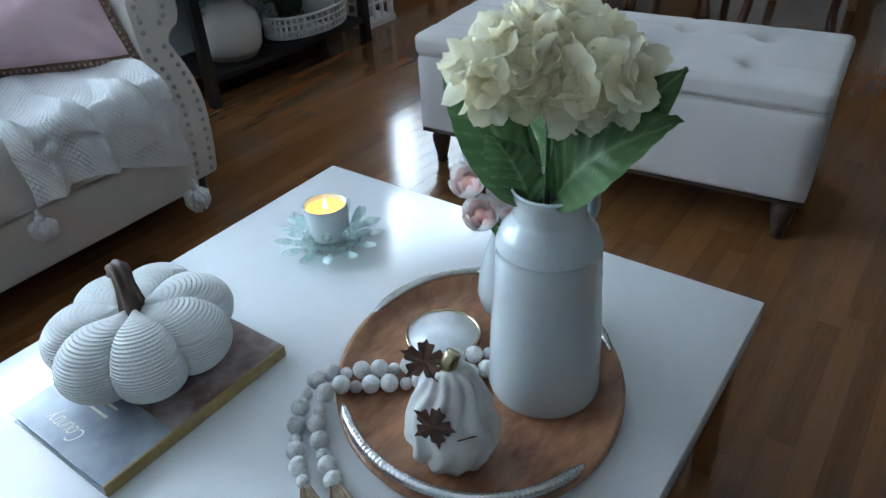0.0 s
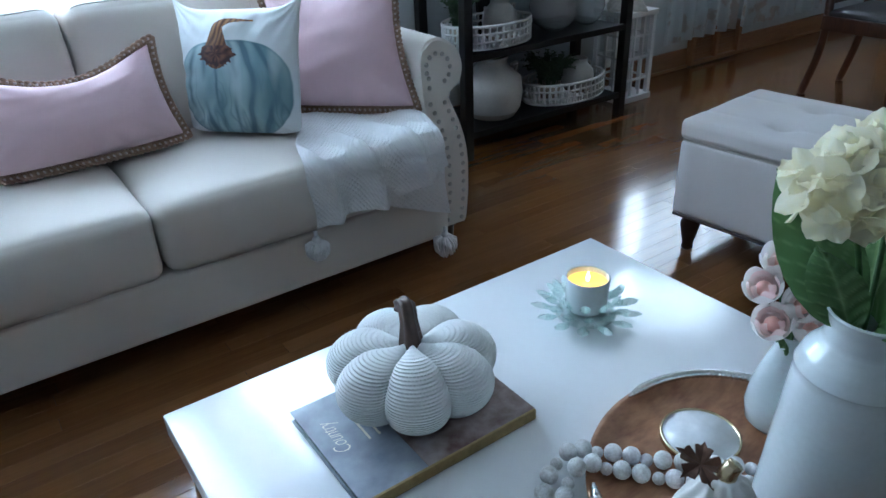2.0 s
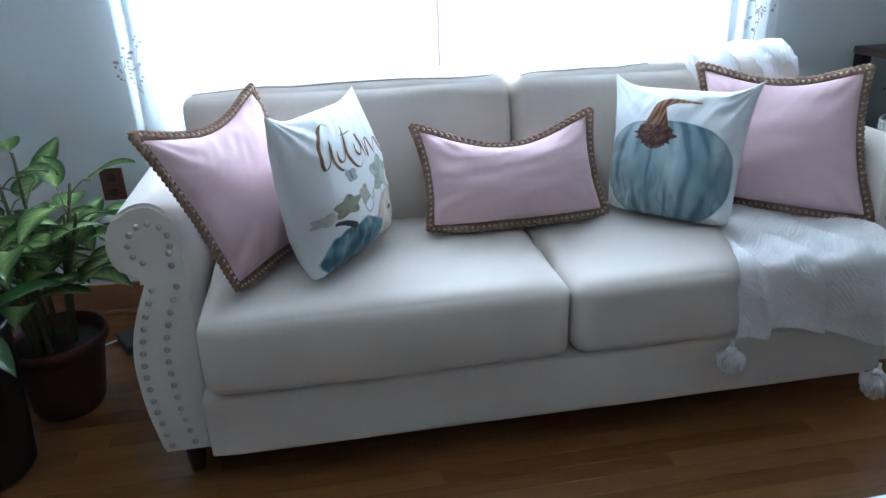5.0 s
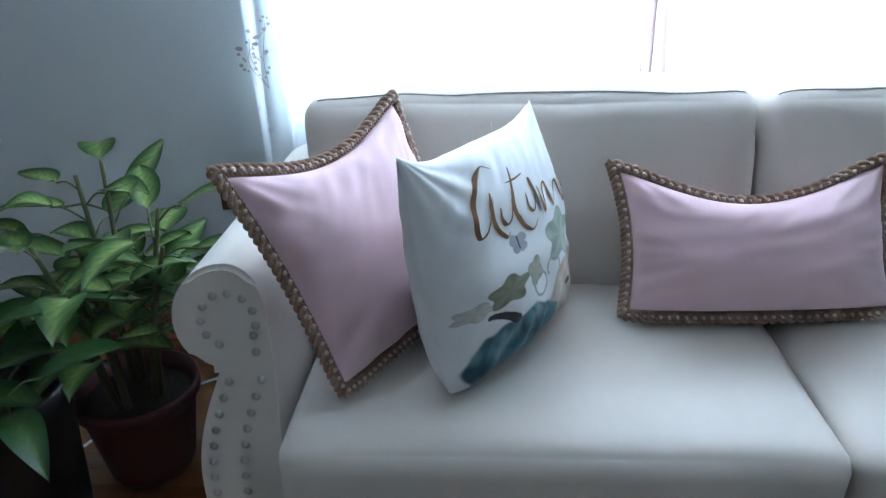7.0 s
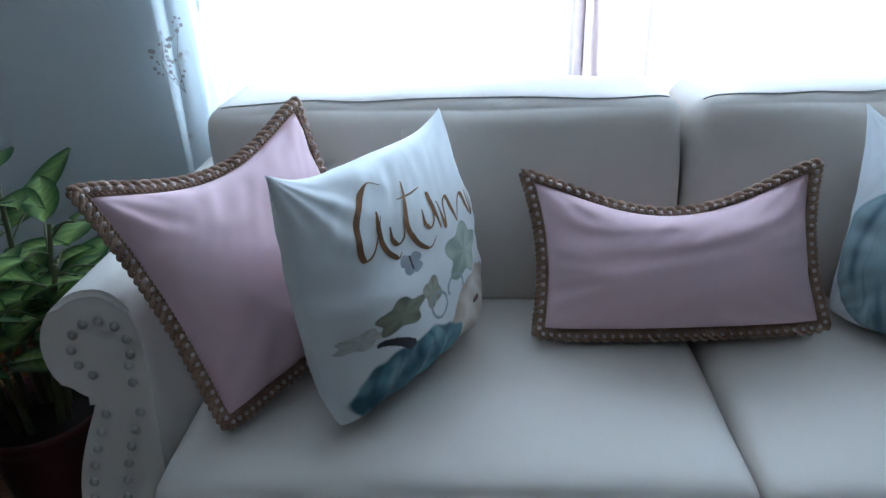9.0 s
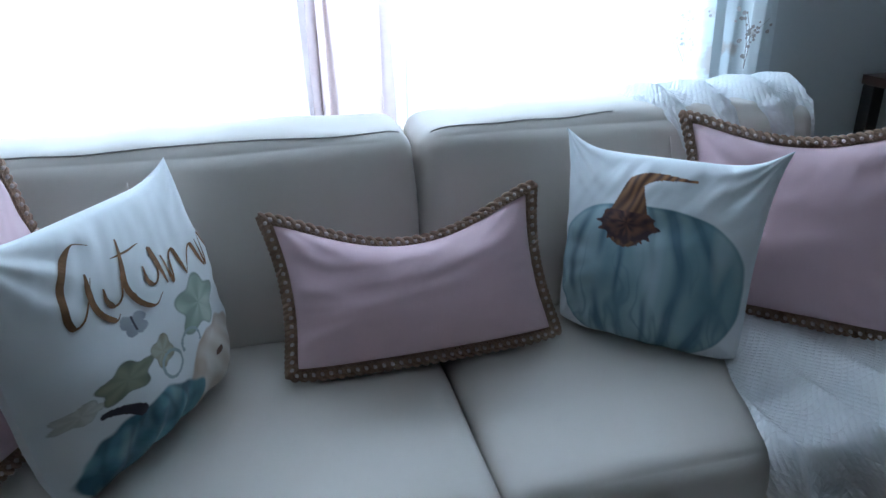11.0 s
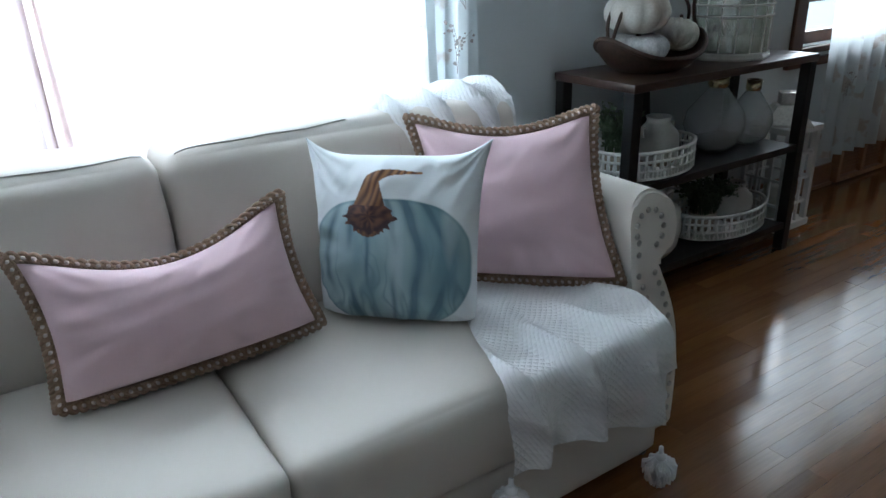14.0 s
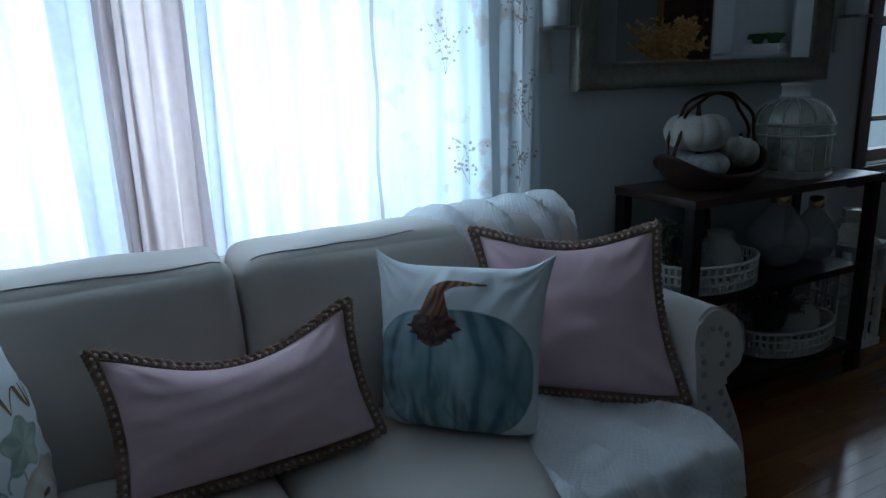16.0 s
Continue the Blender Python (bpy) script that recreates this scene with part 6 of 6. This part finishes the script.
def cane_leaf(base, d, length, width, droop, parent, rn, light=1.0):
    base, d = Vector(base), Vector(d).normalized()
    side = d.cross(Vector((0, 0, 1))).normalized()
    up = side.cross(d)
    nu, nv = 14, 8
    colors = []
    pale = rn.uniform(0.45, 1.15) * light

    def at(u, v):
        f = (v - 0.5) * 2
        w = width * 0.5 * math.sin(math.pi * min(0.99, 0.03 + 0.97 * u ** 0.75)) ** 0.75 * f
        vein = 0.5 + 0.5 * math.sin((u * 9 - abs(f) * 1.6) * 6.283)
        k = max(0.0, 1 - abs(f) * 1.15) * (0.55 + 0.45 * vein) * (1 - u * 0.35) * pale
        colors.append(mixc((0.018, 0.072, 0.016), (0.40, 0.55, 0.17), min(1, k * 1.35)))
        return base + d * (length * u) + side * w + up * (0.25 * length * math.sin(1.4 * u) * 0.3 + abs(f) * width * 0.12) - Vector((0, 0, droop * length * u * u))

    geo = sheet(at, nu, nv)
    return part("leaf", geo, dumbcane_leaf, parent, colors=np.array(colors))


def dumbcane(x, y, z0, canes, top, spread, per, seed, label, pot_geo, pot_mat, rim, light=1.0):
    t = thing("potted_plant", (x, y, 0), label, "plant", "potted plants beside the sofa")
    part("pot", pot_geo, pot_mat, t, "plastic plant pot")
    part("soil", lathe([(0.0005, z0 + 0.006), (rim * 0.5, z0 + 0.002), (rim, z0)], (x, y, 0), 24), soil, t)
    rn = random.Random(seed)
    for c in range(canes):
        a = 6.283 * c / canes + rn.uniform(-0.4, 0.4)
        bx, by = x + rim * 0.45 * math.cos(a), y + rim * 0.45 * math.sin(a)
        h = top * rn.uniform(0.72, 1.0)
        ex, ey = x + spread * math.cos(a) * rn.uniform(0.5, 1), y + spread * math.sin(a) * rn.uniform(0.5, 1)
        line = smooth_line([(bx, by, z0 - 0.02), ((bx * 2 + ex) / 3, (by * 2 + ey) / 3, z0 + (h - z0) * 0.45), (ex, ey, h)], 8)
        part("cane", tube(line, lambda q: 0.010 - 0.005 * q, 8), cane, t, "slim green cane")
        for k in range(per):
            p = line[int(len(line) * (0.42 + 0.56 * k / per))]
            la = a + k * 2.4 + rn.uniform(-0.5, 0.5)
            d = Vector((math.cos(la), math.sin(la), rn.uniform(0.15, 0.75)))
            reach = rn.uniform(0.05, 0.12)
            q = p + d.normalized() * reach
            part("leaf_stalk", tube(smooth_line([p, p + d * reach * 0.5 + Vector((0, 0, 0.012)), q], 4), 0.0026, 5), cane, t)
            cane_leaf(q, d, rn.uniform(0.13, 0.20), rn.uniform(0.068, 0.095), rn.uniform(0.1, 0.7), t, rn, light)


PX, PY = -1.44, 0.50
pot = lathe([(0.0005, 0.0), (0.095, 0.0), (0.105, 0.02), (0.133, 0.19), (0.138, 0.215), (0.150, 0.218), (0.152, 0.245), (0.143, 0.248), (0.135, 0.22), (0.128, 0.19)], (PX, PY, 0), 40)
dumbcane(PX, PY, 0.215, 9, 0.78, 0.18, 9, 12, "variegated dumb cane plant in a maroon pot", pot, terracotta, 0.125)
QX, QY = -1.57, 0.20
pot2 = lathe([(0.0005, 0.0), (0.11, 0.0), (0.125, 0.02), (0.15, 0.40), (0.155, 0.44), (0.145, 0.445), (0.135, 0.40)], (QX, QY, 0), 36)
dumbcane(QX, QY, 0.41, 3, 0.60, 0.10, 5, 31, "dark-leaved dumb cane plant in a tall black pot", pot2, black_metal, 0.135, 0.15)

router = thing("router_box", (-1.27, 0.86, 0.0), "flat black plastic router on the floor", "router")
part("case", moved(block(-0.10, 0.10, -0.07, 0.07, 0.0, 0.035, 0.006), Matrix.Translation((-1.27, 0.86, 0.0)) @ Matrix.Rotation(0.5, 4, "Z")), black_metal, router, smooth=False)
part("status_light", moved(block(0.06, 0.075, -0.0725, -0.070, 0.015, 0.019), Matrix.Translation((-1.27, 0.86, 0.0)) @ Matrix.Rotation(0.5, 4, "Z")), glow("blue_led", (0.1, 0.2, 1.0), 4.0), router, "tiny blue status light", smooth=False)


tagged(part("power_cable", tube(smooth_line([(-1.35, 0.90, 0.006), (-1.5, 0.78, 0.006), (-1.62, 0.62, 0.006), (-1.72, 0.45, 0.006), (-1.95, 0.42, 0.006)], 8), 0.004, 6), white_frame), "thin white cable lying on the floor", "cable")

# ---- the dining corner ----
walnut = surf("dining_walnut", (0.10, 0.042, 0.022), 0.3, other=(0.05, 0.02, 0.012), scale=8, fine=50, stretch=(3, 3, 0.6), bump=0.08, coat=0.3)
seat_leather = surf("dark_leather", (0.030, 0.024, 0.024), 0.35, vary=0.3, scale=14, fine=150, bump=0.2)


def dining_chair(x, y, turn):
    t = thing("dining_chair", (x, y, 0), "dark walnut dining chair with a dark leather seat", "chair", "chairs round the dining table")
    m = Matrix.Translation((x, y, 0)) @ Matrix.Rotation(radians(turn), 4, "Z")
    part("seat", moved(soft_box(-0.225, 0.225, -0.21, 0.21, 0.43, 0.475, 0.02, 8, (0, 0, 0.01)), m), seat_leather, t, "padded dark leather seat")
    for a, b, c, d in ((-0.23, 0.23, -0.225, -0.205), (-0.23, 0.23, 0.205, 0.225), (-0.235, -0.215, -0.2, 0.2), (0.215, 0.235, -0.2, 0.2)):
        part("apron", moved(block(a, b, c, d, 0.37, 0.445, 0.004), m), walnut, t, smooth=False)
    for sx in (-1, 1):
        part("leg", moved(tube(smooth_line([(sx * 0.215, -0.205, 0.44), (sx * 0.225, -0.215, 0.33), (sx * 0.205, -0.20, 0.12), (sx * 0.22, -0.22, 0.0)], 6), lambda q: 0.031 - 0.010 * math.sin(q * 2.6), 10), m), walnut, t, "curved front leg")
        part("leg", moved(tube(smooth_line([(sx * 0.205, 0.27, 0.0), (sx * 0.205, 0.215, 0.25), (sx * 0.205, 0.21, 0.48), (sx * 0.20, 0.25, 0.75), (sx * 0.19, 0.30, 1.0)], 6), 0.022, 10), m), walnut, t, "raked back leg")
    for k in (-0.12, -0.04, 0.04, 0.12):
        part("back_slat", moved(tube([(k, 0.215, 0.50), (k, 0.25, 0.75), (k, 0.285, 0.95)], 0.009, 6), m), walnut, t)
    for z, yy in ((0.50, 0.215), (0.96, 0.290)):
        part("back_rail", moved(block(-0.19, 0.19, yy - 0.012, yy + 0.012, z, z + 0.05, 0.006), m), walnut, t)
    return t


dining_chair(3.87, 0.03, 0)
dining_chair(3.95, -0.50, -88)
dining_chair(3.93, -1.15, -92)
dtable = thing("dining_table", (4.75, -0.85, 0), "dark walnut dining table on a pedestal", "dining table")
part("tabletop", block(4.25, 5.25, -1.75, 0.05, 0.725, 0.76, 0.008), walnut, dtable, smooth=False)
for y in (-1.35, -0.35):
    part("pedestal", lathe([(0.0005, 0.0), (0.20, 0.0), (0.20, 0.03), (0.12, 0.06), (0.06, 0.12), (0.075, 0.3), (0.055, 0.45), (0.10, 0.70), (0.12, 0.724)], (4.75, y, 0), 24), walnut, dtable)
crock = thing("floor_crock", (4.05, -0.1, 0), "brown glazed crock on the floor", "crock")
crock.matrix_basis = Matrix.Translation((4.45, -0.30, 0))
WORLD[crock] = Vector((4.45, -0.30, 0))
part("body", lathe([(0.0005, 0.0), (0.11, 0.0), (0.14, 0.05), (0.15, 0.16), (0.13, 0.24), (0.14, 0.25), (0.12, 0.25), (0.115, 0.2)], (4.45, -0.30, 0), 28), clay, crock)

# dried flowers on the dining table
amber = surf("dried_amber", (0.42, 0.27, 0.06), 0.8, other=(0.26, 0.10, 0.04), scale=30, bump=0.1)
dried = thing("dried_flowers", (4.42, -1.45, 0.761), "tall arrangement of amber dried flowers in a vase", "flowers")
part("vase", lathe([(0.0005, 0.0), (0.06, 0.0), (0.09, 0.08), (0.07, 0.2), (0.05, 0.25), (0.06, 0.27), (0.04, 0.26)], (4.42, -1.45, 0.761), 24), stoneware, dried, "stoneware vase")
sprigs("branches", 4.42, -1.45, 1.0, 0.26, 0.68, 120, dried, 8, amber, 0.045)

# the white shelf unit and the doorway on the end wall
unit = thing("white_shelf_unit", (6.24, -1.95, 0), "white painted open shelf unit against the wall", "shelf")
for y in (-2.45, -1.48):
    part("side_panel", block(6.08, 6.395, y, y + 0.03, 0, 2.0, 0.002), white_frame, unit, smooth=False)
for z in (0.05, 0.5, 0.92, 1.36, 1.97):
    part("shelf_board", block(6.08, 6.38, -2.42, -1.48, z, z + 0.03, 0.002), white_frame, unit, smooth=False)
part("back_panel", block(6.382, 6.395, -2.42, -1.48, 0.05, 1.97), white_frame, unit, smooth=False)
planter = thing("boxwood_planter", (6.2, -1.85, 1.391), "white trough planter with clipped green boxwood", "planter")
part("trough", block(6.12, 6.26, -2.05, -1.65, 1.391, 1.47, 0.006), white_frame, planter, smooth=False)
sprigs("foliage", 6.19, -1.95, 1.46, 0.07, 0.10, 90, planter, 5, leaf_green, 0.03)
sprigs("foliage", 6.19, -1.76, 1.46, 0.07, 0.10, 90, planter, 6, leaf_green, 0.03)
setting("door_1", join(block(6.37, 6.398, -3.45, -2.72, 0.0, 2.03, 0.004), block(6.355, 6.369, -3.35, -2.82, 1.05, 1.90, 0.004), block(6.355, 6.369, -3.35, -2.82, 0.15, 0.95, 0.004)), walnut, "dark stained wooden panel door", "door")
setting("trim_door_casing", join(block(6.36, 6.399, -3.56, -3.455, 0, 2.13, 0.004), block(6.36, 6.399, -2.715, -2.61, 0, 2.13, 0.004), block(6.36, 6.399, -3.455, -2.715, 2.035, 2.13, 0.004)), trim_oak, "stained oak door casing", "trim")


# ---- floor planks ----
def plank_mesh(length, width):
    v, f = block(0, length - 0.0006, 0, width - 0.0009, -0.010, 0.0)
    return v, f


rnd = random.Random(5)
shared, far = {}, []
y, count = NORTH - 0.02, 0
while y > SOUTH:
    x = WEST - rnd.random() * 0.8
    while x < EAST:
        length = rnd.choice((0.45, 0.6, 0.75, 0.9, 1.05))
        start = max(x, WEST)
        near = x > WEST and -1.4 < x < 2.9 and -1.7 < y < 1.1
        if near and count < 300:
            count += 1
            if length not in shared:
                ob = part("plank", plank_mesh(length, 0.057), plank_oak, floor, smooth=False)
                shared[length] = ob.data
            else:
                ob = new("plank", shared[length])
                ob.parent = floor
            ob.location = (x, y - 0.057, 0)
        else:
            far.append(moved(plank_mesh(min(x + length, EAST) - start, 0.057), Matrix.Translation((start, y - 0.057, 0))))
        x += length + 0.0004
    y -= 0.057
part("plank_field", join(*far), plank_oak, floor, smooth=False, kind="stuff")
